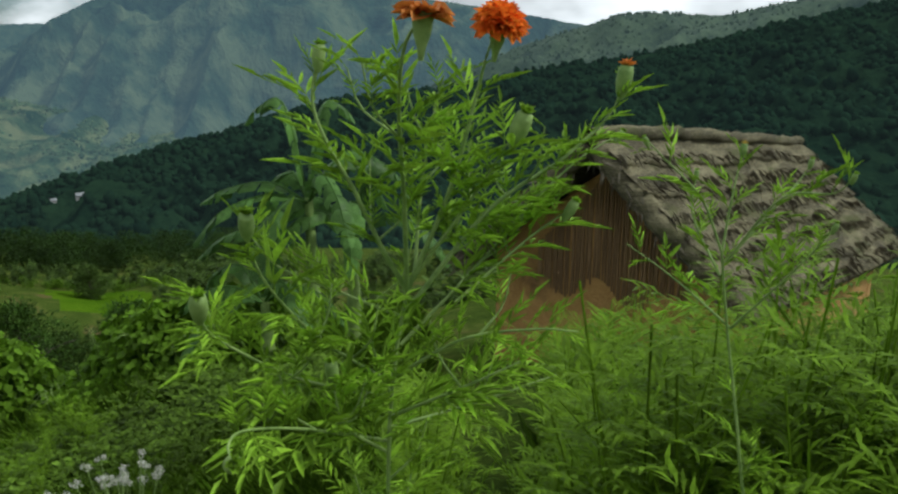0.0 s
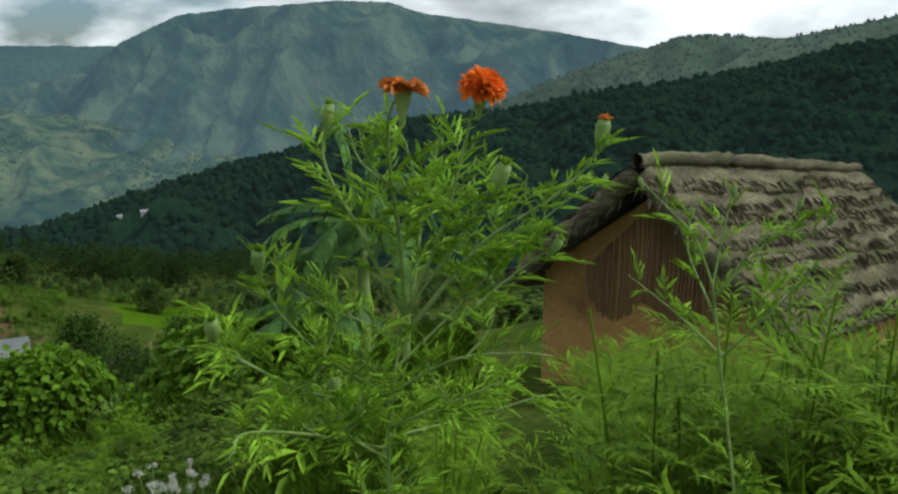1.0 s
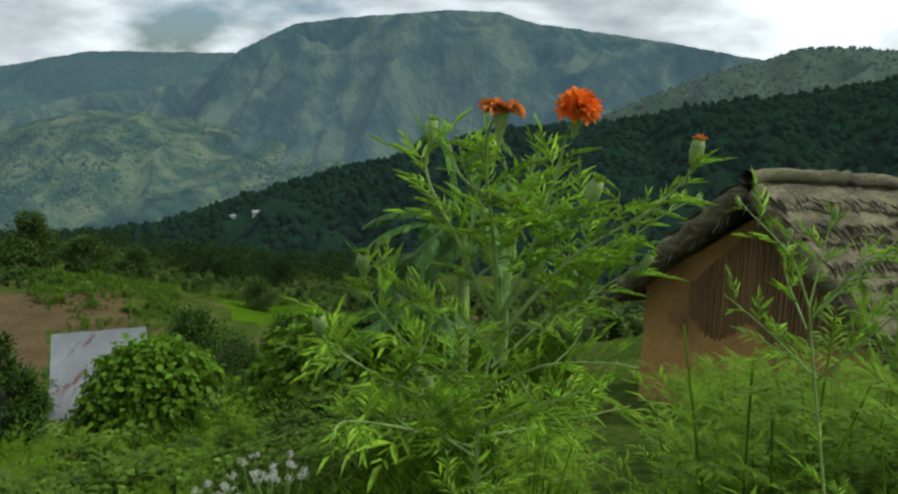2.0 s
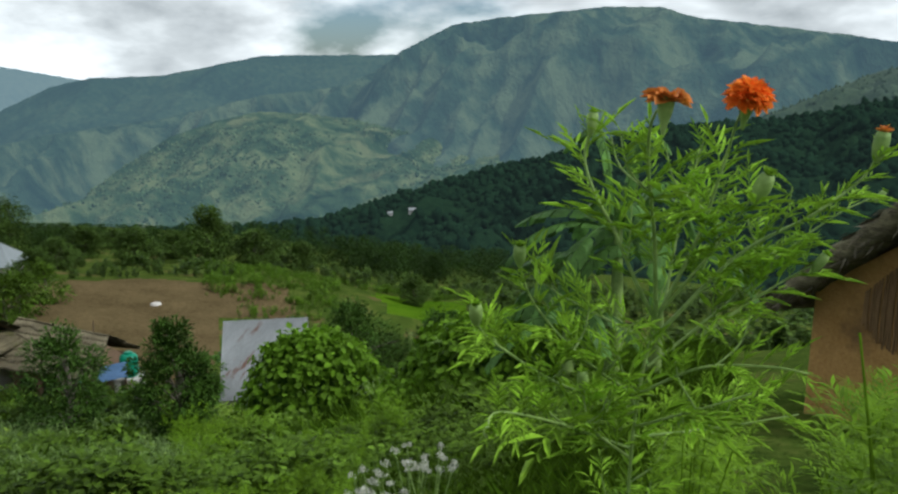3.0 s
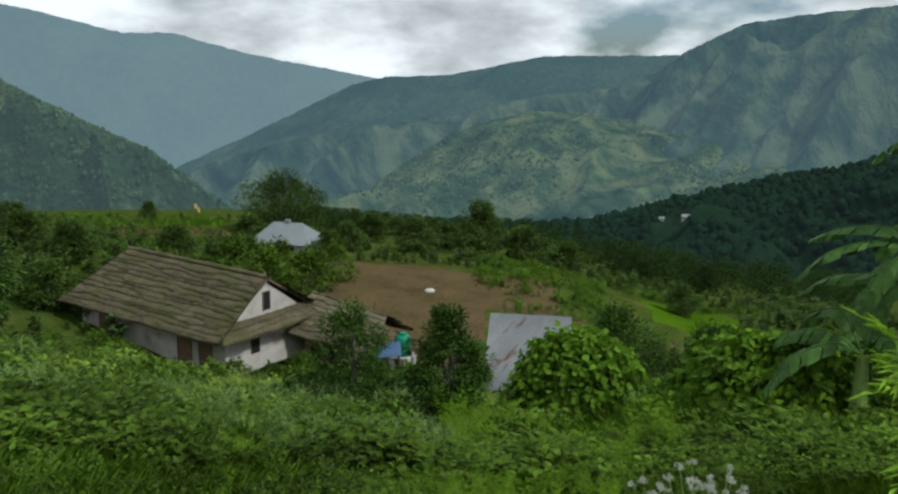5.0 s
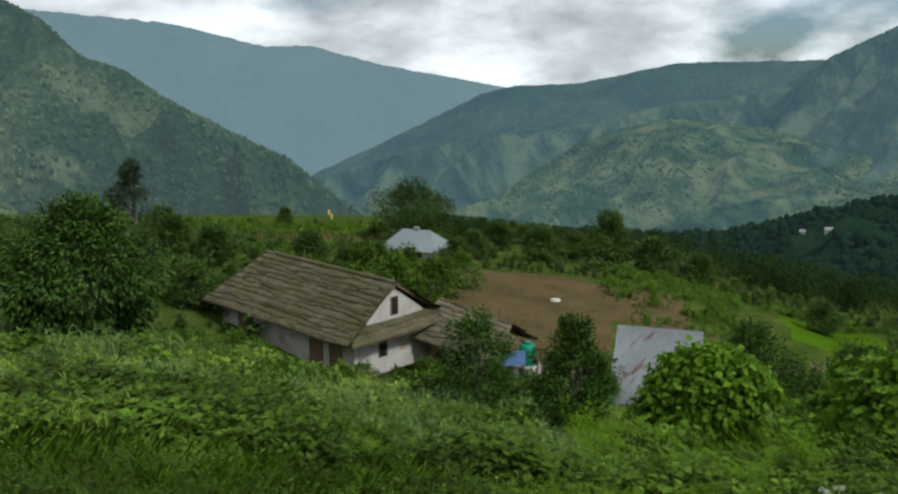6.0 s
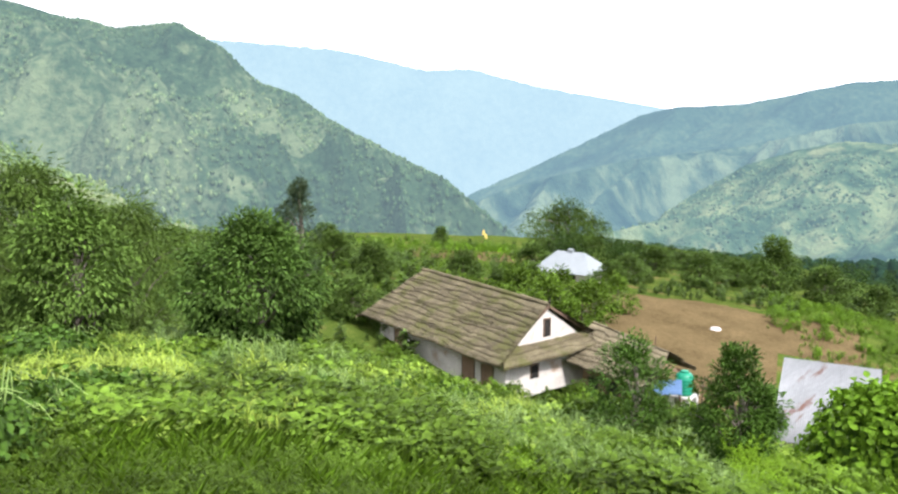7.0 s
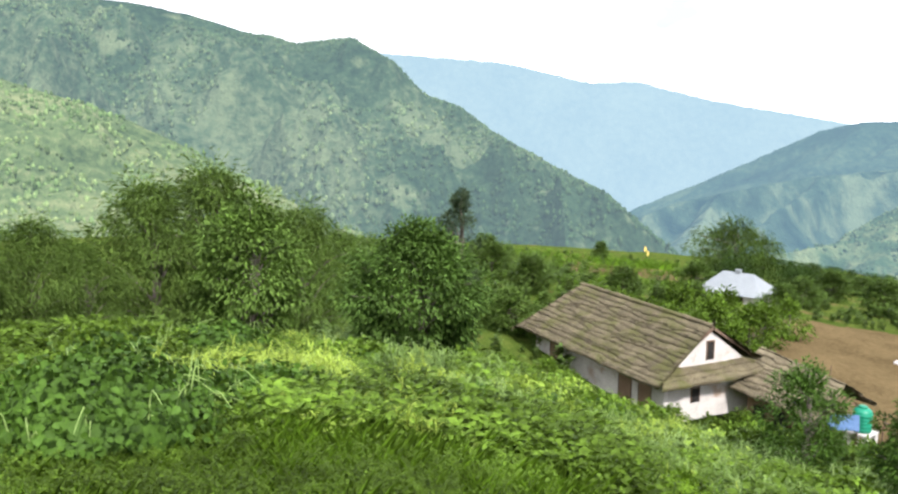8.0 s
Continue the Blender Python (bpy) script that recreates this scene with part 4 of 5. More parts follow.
    for yy in (-4.2, -2.1, 2.1, 4.2):
        part("purlin", box(-2.4, yy - 0.04, zt - abs(yy) * drop / run - 0.14, 2.4, yy + 0.04, zt - abs(yy) * drop / run - 0.05), M_TIMBER, h)


tin_house()


def far_house():
    x, y = bearing(51.0, 95)
    base = -20.9
    h = top("tin_hip_house", x, y, min(base, gz(x, y)), 28, "white house under a blue-grey metal hip roof", "house")
    H = base - h.location[2] + 1.9
    for a in ((-3.0, -2.2, 3.0, -2.0), (-3.0, 2.0, 3.0, 2.2), (-3.0, -1.99, -2.8, 1.99), (2.8, -1.99, 3.0, 1.99)):
        part("wall", box(a[0], a[1], 0, a[2], a[3], H), M_WHITEWASH, h)
    opening(h, -1.4, -2.22, 0.8, 0.8, 0.8)
    opening(h, 1.2, -2.22, 0.0, 0.8, min(1.8, H - 0.1), name="door")
    bm = bmesh.new()
    vs = [bm.verts.new(p) for p in ((-3.6, -2.8, H - 0.1), (3.6, -2.8, H - 0.1), (3.6, 2.8, H - 0.1), (-3.6, 2.8, H - 0.1), (-1.7, 0, H + 1.9), (1.7, 0, H + 1.9))]
    for f in ((0, 1, 5, 4), (1, 2, 5), (2, 3, 4, 5), (3, 0, 4), (3, 2, 1, 0)):
        bm.faces.new([vs[i] for i in f])
    part("hip_roof", bm, M_BLUETIN, h, "blue-grey metal hip roof")
    part("ridge_vent", box(-0.3, -0.25, H + 1.85, 0.3, 0.25, H + 2.2), M_BLUETIN, h)


far_house()


def lathe(profile, sides=20):
    pts = np.array([(r, 0, z) for r, z in profile])
    a = np.linspace(0, 2 * np.pi, sides, endpoint=False)
    v = np.stack([np.outer(pts[:, 0], np.cos(a)), np.outer(pts[:, 0], np.sin(a)), np.repeat(pts[:, 2:3], sides, 1)], -1).reshape(-1, 3)
    k = np.arange(sides)
    f = np.concatenate([np.stack([j * sides + k, j * sides + (k + 1) % sides, (j + 1) * sides + (k + 1) % sides, (j + 1) * sides + k], 1) for j in range(len(profile) - 1)])
    return v, f


def yard_things():
    x, y = bearing(43.1, 50.5)
    g = gz(x, y)
    zb = -17.65
    st = top("tank_stand", x, y, g - 0.05, 20, "rough stone stand under the green water tank", "stand")
    part("slab", box(-0.7, -0.7, zb - g - 0.10, 0.7, 0.7, zb - g + 0.045), M_CONCRETE, st, "", 0.03)
    for sx in (-0.5, 0.5):
        for sy in (-0.5, 0.5):
            part("pier", box(sx - 0.17, sy - 0.17, 0, sx + 0.17, sy + 0.17, zb - g - 0.10), M_CONCRETE, st, "", 0.02)
    tk = top("water_tank", x, y, zb, 0, "bright green ribbed plastic water tank", "tank")
    prof = [(0.0, 0.0), (0.50, 0.0), (0.52, 0.04)]
    for i in range(5):
        z = 0.12 + i * 0.2
        prof += [(0.52, z), (0.545, z + 0.03), (0.545, z + 0.07), (0.52, z + 0.10)]
    prof += [(0.52, 1.14), (0.40, 1.30), (0.24, 1.36), (0.0, 1.37)]
    child("body", mesh_of("body", *lathe(prof, 28), M_PLASTIC, True), tk)
    child("lid", mesh_of("lid", *lathe([(0.0, 1.36), (0.24, 1.36), (0.25, 1.44), (0.20, 1.47), (0.0, 1.48)], 20), M_PLASTIC, True), tk)
    x, y = bearing(44.75, 49.0)
    g = gz(x, y)
    sh = top("tarpaulin_shelter", x, y, g - 0.05, 44.6, "low lean-to covered by a blue tarpaulin", "shelter")
    n = 14
    U, V = np.meshgrid(np.linspace(-1.3, 1.3, n), np.linspace(-0.9, 0.9, n), indexing="ij")
    Z = 2.62 + 0.16 * V + 0.05 * fbm(U * 1.5, V * 1.5, 3, 4) - 0.06 * np.cos(U * 2.4)
    v = np.stack([U, V, Z], -1).reshape(-1, 3)
    low = v - np.array([0, 0, 0.03])
    child("tarpaulin", mesh_of("tarpaulin", np.vstack([v, low]), np.concatenate([grid_faces(n, n)[:, ::-1], grid_faces(n, n) + n * n]), M_TARP), sh)
    for sx in (-1.2, 1.2):
        for sy in (-0.8, 0.8):
            child("post", mesh_of("post", *tube([(sx, sy, 0), (sx, sy, 2.60 + 0.16 * sy)], [0.05, 0.04], 6), M_TIMBER), sh)
    x, y = bearing(57.1, 172)
    fl = top("prayer_flag", x, y, gz(x, y) - 0.05, 15, "yellow cloth flag on a leaning pole in the terraces", "flag")
    child("pole", mesh_of("pole", *tube([(0, 0, 0), (0.15, 0, 3.6)], [0.05, 0.03], 6), M_TIMBER), fl)
    U, V = np.meshgrid(np.linspace(0, 1, 10), np.linspace(0, 1, 8), indexing="ij")
    v = np.stack([0.14 + U * 1.3, 0.2 * np.sin(U * 6), 3.5 - V * 1.0 - U * 0.9 + 0.1 * np.sin(U * 8)], -1).reshape(-1, 3)
    child("cloth", mesh_of("cloth", v, grid_faces(10, 8), M_YELLOW, True), fl)
    for az, r, h in ((45.2, 58, 3.2), (41.9, 52, 2.8)):
        x, y = bearing(az, r)
        po = top("field_pole", x, y, gz(x, y) - 0.05, 0, "thin leaning wooden pole at the edge of the brown field", "pole")
        child("pole", mesh_of("pole", *tube([(0, 0, 0), (0.03, 0.0, h * 0.5), (0.10, 0.05, h)], [0.05, 0.03], 6), M_TIMBER), po)
    x, y = bearing(41.2, 74)
    sk = top("white_basin", x, y, gz(x, y) + 0.0, 0, "pale upturned basin lying on the brown field", "basin")
    child("shell", mesh_of("shell", *lathe([(0.50, -0.04), (0.48, 0.04), (0.42, 0.14), (0.34, 0.18), (0.0, 0.19)], 18), M_WHITEWASH, True), sk)


yard_things()


def mud_hut():
    """The near hut: a mud gable end under a steep old thatch whose ridge sinks towards its far end."""
    h = top("mud_hut", 1.98, 10.3, 0, 51.0, "red mud hut with a steep weathered thatched roof", "hut")
    base = gz(2.5, 11.5) - 0.35
    h.location[2] = base
    zr = -1.10 - base
    half, eave = 1.70, zr - 1.50
    part("gable_wall", prism([(-half, 0), (half, 0), (half, eave - 0.05), (0, zr - 0.30), (-half, eave - 0.05)], 0.28, "x", 0.0), M_MUD, h, "red mud gable wall, stained below the thatch", 0.02)
    part("gable_wall", prism([(-half, 0), (half, 0), (half, eave - 0.6), (0, zr - 0.95), (-half, eave - 0.6)], 0.28, "x", 6.2), M_MUD, h, "", 0.02)
    for yy in (-half, half - 0.26):
        part("side_wall", prism([(0.29, 0), (6.19, 0), (6.19, eave - 0.70), (0.29, eave - 0.12)], 0.26, "y", yy), M_MUD, h, "", 0.02)
    r = np.random.default_rng(55)
    for i in range(60):
        y = -1.05 + i * 0.035 + r.uniform(-0.01, 0.01)
        up = zr - 0.36 - abs(y) * 1.05
        lo = eave - 0.42 + 0.14 * math.sin(i * 0.23) + r.uniform(-0.05, 0.05)
        if up - lo > 0.2:
            v, f = tube(curve([(-0.012, y, lo), (-0.02, y + r.uniform(-0.02, 0.02), (lo + up) / 2), (-0.012, y, up)], 5), [0.012, 0.018, 0.012], 5)
            child("reed", mesh_of("reed", v, f, M_REED), h)
    for k in (-1, 1):
        thatch(h, (-0.55, k * 1.98, eave - 0.26), (7.5, k * 1.98, eave - 0.96), (-0.62, k * 0.02, zr + 0.02), (7.3, k * 0.02, zr - 0.68), 9, 0.13, 320 + k, 0.17, 150, M_DARKTHATCH, True)
        rake = np.linspace((-0.5, k * 1.93, eave - 0.24), (-0.56, k * 0.05, zr - 0.08), 30)
        v, f = tube(rake + r.normal(size=rake.shape) * 0.014, [0.10, 0.13, 0.12], 9)
        rr = child("rake_roll", mesh_of("rake_roll", v, f, M_DARKTHATCH, True), h, "thick blackened thatch edge")
        n = 500
        p = rake[r.integers(0, 30, n)] + rand_dirs(n, r) * 0.11
        v, f = leaves(p, rand_dirs(n, r) * 0.5 + np.array([[-0.2, k * 0.5, -0.7]]), rand_dirs(n, r), r.uniform(0.08, 0.22, n), r.uniform(0.006, 0.012, n))
        tagged(child("straw_fringe", mesh_of("straw_fringe", v, f, M_STRAW), rr), kind="stuff")
    v, f = tube(curve([(-0.66, 0, zr + 0.10), (1.5, 0, zr - 0.03), (3.5, 0, zr - 0.24), (7.35, 0, zr - 0.60)], 40) + r.normal(size=(40, 3)) * 0.012, [0.085, 0.09, 0.08], 8)
    child("ridge_roll", mesh_of("ridge_roll", v, f, M_DARKTHATCH, True), h)


mud_hut()


# ---- banana plants ----
def banana_leaf(base, lift, out, length, droop, r, width=0.30):
    """A midrib that arches over, and a blade torn into strips on both sides."""
    out = unit(np.array([out], float))[0]
    pts = [np.array(base), np.array(base) + out * length * 0.35 + np.array([0, 0, lift]), np.array(base) + out * length * 0.75 + np.array([0, 0, lift * 1.05 - droop * 0.35]), np.array(base) + out * length + np.array([0, 0, lift - droop])]
    mid = curve(pts, 26)
    pieces = [tube(mid, [0.035, 0.022, 0.006], 5)]
    tan = unit(np.gradient(mid, axis=0))
    side = unit(np.cross(tan, np.array([[0, 0, 1.0]])))
    k = np.arange(26) / 25
    for s in (-1, 1):
        t0 = 0.12
        while t0 < 0.97:
            t1 = min(t0 + r.uniform(0.035, 0.16), 0.995)
            t = np.linspace(t0, t1, 5)
            p = np.stack([np.interp(t, k, mid[:, j]) for j in range(3)], 1)
            tg = np.stack([np.interp(t, k, tan[:, j]) for j in range(3)], 1)
            sd = np.stack([np.interp(t, k, side[:, j]) for j in range(3)], 1) * s
            w = (width * np.sin(np.pi * np.clip(t * 0.95 + 0.04, 0, 1)) ** 0.5)[:, None]
            hang = r.uniform(0.15, 0.85)
            rows = [p]
            for q, e in ((0.5, 0.35), (1.0, 1.0)):
                rows.append(p + w * q * (sd * (1 - 0.55 * hang * e) + tg * 0.25 * q - np.array([[0, 0, 1.0]]) * hang * e) + (p.mean(0) - p) * 0.10 * q)
            pieces.append((np.stack(rows).reshape(-1, 3), grid_faces(3, 5)))
            t0 = t1 + r.uniform(0.0, 0.008)
    return join(pieces)


def banana(x, y, height, spec, label, seed):
    r = np.random.default_rng(seed)
    b = top("banana_plant", x, y, gz(x, y) - 0.1, 0, label, "plant")
    child("pseudostem", mesh_of("pseudostem", *tube(curve([(0, 0, 0), (0.04, 0, height * 0.5), (0, 0.05, height)], 10), [0.16, 0.13, 0.07], 10), M_STEM, True), b)
    for ax, ay, lift, ln, droop in spec:
        v, f = banana_leaf((0, 0.03, height - 0.1), lift, (ax, ay, 0), ln, droop, r)
        child("leaf", mesh_of("leaf", v, f, L_BANANA), b)
    return b


bx, by = bearing(9.4, 15.5)
banana(bx, by, 3.25, [(-0.7, 0.1, 1.75, 1.15, 0.35), (-1, 0.05, 0.35, 2.0, 0.40), (-1, -0.15, 0.15, 2.1, 0.90), (-1, 0.25, -0.45, 2.3, 0.75), (0.3, 0.3, 1.7, 1.1, 0.3), (0.9, 0.2, 0.9, 2.0, 1.0),
                      (0.5, -0.8, 0.6, 1.7, 1.1), (-0.5, -0.8, 0.1, 1.5, 1.2), (0.7, 0.7, 0.7, 1.9, 1.1), (-0.6, 0.7, 0.5, 1.6, 1.0)], "tall banana plant with long torn arching leaves", 401)
bx, by = bearing(12.6, 15.0)
banana(bx, by, 1.5, [(-1, 0, 0.3, 1.7, 0.7), (-0.7, -0.6, 0.2, 1.6, 0.9), (0.6, -0.6, 0.5, 1.4, 0.7), (0.2, 0.5, 1.1, 1.1, 0.3), (-0.8, 0.5, 0.6, 1.5, 0.6), (1, 0.2, 0.3, 1.5, 0.9)], "short young banana plant beside the vines", 402)
bx, by = bearing(6.6, 16.0)
banana(bx, by, 2.4, [(-0.6, -0.5, 0.7, 1.9, 1.0), (0.9, -0.2, 0.6, 2.0, 1.0), (0.1, -0.9, 0.9, 1.7, 1.1), (-0.9, 0.4, 0.8, 1.8, 0.9), (0.5, 0.6, 1.4, 1.4, 0.5)], "banana plant crowded against its taller neighbour", 403)
for i, (az, r) in enumerate(((35.0, 49), (33.1, 50), (36.6, 52))):
    bx, by = bearing(az, r)
    banana(bx, by, 2.2, [(-1, -0.2, 0.7, 1.9, 0.7), (0.9, -0.3, 0.8, 1.8, 0.6), (0.1, -0.9, 1.2, 1.5, 0.5), (-0.3, 0.7, 1.7, 1.2, 0.2), (0.6, 0.5, 1.2, 1.6, 0.6)], "small banana plant behind the tin roof", 410 + i)


# ---- vine mounds ----
def vine_mound(az, r0, wide, deep, height, count, seed, label, name="vine_mound", leaf=None, size=1.0):
    r = np.random.default_rng(seed)
    x, y = bearing(az, r0)
    z = gz(x, y) - 0.25
    ob = top(name, x, y, z, az, label, "bush")
    U, V = np.meshgrid(np.linspace(0, 2 * np.pi, 61), np.linspace(0, np.pi / 2, 22), indexing="ij")
    k = 1 + 0.16 * fbm(np.cos(U) * 1.7 + 3, np.sin(U) * 1.7 + V * 1.4, 4, seed)
    X, Y, Z = np.cos(U) * np.cos(V) ** 0.7 * wide / 2 * k, np.sin(U) * np.cos(V) ** 0.7 * deep / 2 * k, np.sin(V) * height * k
    X[-1], Y[-1], Z[-1] = X[0], Y[0], Z[0]
    shell = np.stack([X, Y, Z], -1)
    # Closed inner shell, coloured dark to stand for the shade between the leaves.
    child("shade_shell", mesh_of("shade_shell", (shell * np.array([0.9, 0.9, 0.88])).reshape(-1, 3), grid_faces(61, 22), L_DARK, True), ob)
    i, j = r.integers(0, 60, count), (21 * r.uniform(0, 1, count) ** 1.3).astype(int)
    p = shell[i, j] * r.uniform(0.93, 1.10, (count, 1)) + r.normal(size=(count, 3)) * 0.05
    nrm = unit(p - np.array([0, 0, height * 0.15]))
    d = unit(nrm * 0.35 - np.array([[0, 0, 0.75]]) + r.normal(size=(count, 3)) * 0.45)
    v, f = leaves(p, d, nrm + np.array([[0, 0, 0.5]]) + r.normal(size=(count, 3)) * 0.3, r.uniform(0.10, 0.21, count) * size, r.uniform(0.09, 0.18, count) * size, 0.2, 0.06)
    tagged(child("foliage", mesh_of("foliage", v, f, leaf or L_VINE), ob), kind="stuff")
    n = 46
    a = r.uniform(0, 6.28, n)
    s0 = np.stack([np.cos(a) * wide * 0.4, np.sin(a) * deep * 0.4, np.full(n, height * 0.7)], 1) * r.uniform(0.6, 1.05, (n, 1))
    pieces = [tube(curve([q, q * 1.08 + np.array([0, 0, r.uniform(0.1, 0.3)]), q * 1.15 + r.normal(size=3) * 0.12], 6), [0.010, 0.004], 4) for q in s0]
    tagged(child("vine_growth", mesh_of("vine_growth", *join(pieces), M_STEM), ob), kind="stuff")


vine_mound(30.4, 17.6, 3.0, 2.7, 2.15, 4600, 501, "bright green leafy vine heaped over a support")
vine_mound(27.4, 18.6, 2.2, 2.0, 1.2, 1900, 502, "low bright green vine creeping between two mounds")
vine_mound(20.0, 17.2, 2.6, 2.4, 1.75, 3000, 503, "broad bright green vine mound near the banana plants")
vine_mound(14.2, 16.6, 2.4, 2.2, 1.8, 2800, 504, "bright green vine mound under the banana leaves")
vine_mound(17.2, 15.6, 2.8, 2.2, 1.75, 3400, 506, "wide bright green vine bank in front of the banana plants")
vine_mound(24.0, 15.8, 1.8, 1.6, 0.9, 1300, 505, "small clump of creeping vine in the grass")


LOW_SHRUBS = ((95.5, 8.4, 2.4, 0.85, 2300, L_DARK, 0.5), (90.5, 9.6, 2.0, 0.7, 1700, L_DARK, 0.5), (84.0, 12.0, 1.9, 0.6, 800, L_DARK, 0.7), (78.0, 17.5, 2.6, 0.7, 900, L_WEED, 0.8),
              (70.5, 13.0, 1.8, 0.5, 700, L_DARK, 0.65), (66.0, 17.5, 2.4, 0.6, 900, L_YELLOW, 0.8), (60.5, 20.0, 2.6, 0.7, 900, L_WEED, 0.8), (55.0, 15.5, 2.0, 0.55, 800, L_YELLOW, 0.7),
              (49.0, 19.0, 2.4, 0.8, 900, L_WEED, 0.8), (44.5, 14.0, 1.8, 0.6, 800, L_WEED, 0.7), (40.0, 17.5, 2.0, 0.7, 800, L_YELLOW, 0.8), (36.0, 12.5, 1.6, 0.6, 800, L_WEED, 0.65),
              (87.0, 20.5, 3.0, 0.8, 1000, L_DARK, 0.9), (93.5, 18.0, 2.8, 0.9, 1000, L_WEED, 0.85), (62.5, 25.5, 2.2, 0.7, 800, L_YELLOW, 0.9), (56.5, 26.0, 2.2, 0.7, 800, L_WEED, 0.9))
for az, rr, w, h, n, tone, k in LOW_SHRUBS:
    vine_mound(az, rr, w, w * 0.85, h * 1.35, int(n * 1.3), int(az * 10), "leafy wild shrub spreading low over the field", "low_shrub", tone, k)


# ---- marigolds ----
def pinnate(length, pairs, leaflet, seed, wide=0.24):
    r = np.random.default_rng(seed)
    spine = curve([(0, 0, 0), (length * 0.5, 0, length * 0.06), (length, 0, -length * 0.10)], 9)
    pieces = [tube(spine, [0.0011, 0.0005], 4)]
    t = np.repeat(np.linspace(0.16, 0.93, pairs), 2)
    sg = np.tile([-1.0, 1.0], pairs)
    p = np.stack([np.interp(t, np.linspace(0, 1, 9), spine[:, j]) for j in range(3)], 1)
    n = len(t)
    d = np.stack([np.full(n, 1.15), sg * r.uniform(0.7, 1.1, n), r.uniform(-0.1, 0.45, n)], 1)
    size = leaflet * np.sin(np.pi * (t * 0.75 + 0.18)) * r.uniform(0.85, 1.15, n)
    pieces.append(leaves(p, d, np.tile([[0, 0, 1.0]], (n, 1)), size, size * wide, 0.15))
    pieces.append(leaves(spine[-1:], [[1, 0, -0.1]], [[0, 0, 1.0]], [leaflet], [leaflet * wide], 0.15))
    return join(pieces)


LEAF_KINDS = [mesh_of("leaf", *pinnate(0.080, 5, 0.040, 1, 0.15), L_MARIGOLD), mesh_of("leaf", *pinnate(0.070, 4, 0.044, 2, 0.17), L_MARIGOLD),
              mesh_of("leaf", *pinnate(0.060, 5, 0.030, 3, 0.13), L_MARIGOLD), mesh_of("leaf", *pinnate(0.070, 3, 0.052, 4, 0.22), L_MARIGOLD)]


def frame_on(p, d, up=(0, 0, 1)):
    """A pose at p whose x axis runs along d."""
    x = Vector(d).normalized()
    y = Vector(up).cross(x)
    y = y.normalized() if y.length > 1e-4 else Vector((0, 1, 0))
    zz = x.cross(y)
    m = Matrix((x, y, zz)).transposed().to_4x4()
    m.translation = Vector(p)
    return m


def petals(radius, rings, seed, drop=0.0, ruffle=0.35, bend=0.38):
    r = np.random.default_rng(seed)
    p, d, up, ln = [], [], [], []
    for i, (n, tilt, k) in enumerate(rings):
        for a in np.linspace(0, 6.283, n, endpoint=False) + i * 0.4:
            a = a + r.uniform(-0.12, 0.12)
            e = radians(tilt + r.uniform(-9, 9))
            dd = np.array([math.cos(a) * math.cos(e), math.sin(a) * math.cos(e), math.sin(e) - drop])
            p.append(dd * radius * 0.18)
            d.append(dd + r.normal(size=3) * 0.10)
            up.append(np.array([-math.cos(a) * math.sin(e), -math.sin(a) * math.sin(e), math.cos(e)]) + r.normal(size=3) * ruffle)
            ln.append(radius * k * r.uniform(0.85, 1.1))
    ln = np.array(ln)
    return leaves(np.array(p), np.array(d), np.array(up), ln, ln * 0.78, bend, 0.2)


def head(kind, p, d, plant, seed):
    d = Vector(d).normalized()
    p = Vector(p) - d * (0.028 if kind in ("flower", "old_flower") else 0.014)
    m = frame_on(p, d)
    m = m @ pose(0, 0, 0, 0, 90, 0)        # z along the stalk
    if kind in ("flower", "old_flower"):
        big = kind == "flower"
        rings = [(22, -2, 0.95), (21, 12, 1.0), (20, 26, 1.0), (18, 40, 0.98), (15, 54, 0.95), (11, 68, 0.92), (6, 82, 0.9)] if big else [(16, 2, 1.0), (15, 10, 0.95), (12, 18, 0.6), (9, 30, 0.35)]
        v, f = petals(0.029 if big else 0.027, rings, seed, bend=0.38 if big else 0.10)
        fh = child("flower_head", mesh_of("flower_head", v + np.array([0, 0, 0.030]), f, M_PETAL if big else M_BROWNPETAL), plant, "full orange marigold bloom" if big else "flat withering orange marigold bloom", m)
        child("calyx", mesh_of("calyx", *lathe([(0.0025, -0.012), (0.0045, 0.0), (0.0085, 0.012), (0.0105, 0.026), (0.0125, 0.034), (0.0, 0.034)], 12), M_STEM, True), fh, "pale green calyx")
        return
    k = {"bud": 0.85, "brown_bud": 1.15, "fat_bud": 1.2, "small_bud": 0.55, "yellow_bud": 0.7}[kind]
    prof = [(0.003, -0.010), (0.007, -0.002), (0.0098, 0.010), (0.0095, 0.022), (0.0078, 0.029), (0.0, 0.031)]
    bd = child("bud", mesh_of("bud", *lathe([(a * k, b * k) for a, b in prof], 12), M_STEM, True), plant, "closed green marigold bud", m)
    tipmat = {"brown_bud": M_BROWNPETAL, "yellow_bud": M_YELLOW, "fat_bud": L_MARIGOLD}.get(kind, L_MARIGOLD)
    v, f = petals(0.011 * k, [(9, 55, 1.0), (7, 75, 1.0)], seed)
    child("petal_tip", mesh_of("petal_tip", v + np.array([0, 0, 0.026 * k]), f, tipmat), bd, "petal tips just showing")


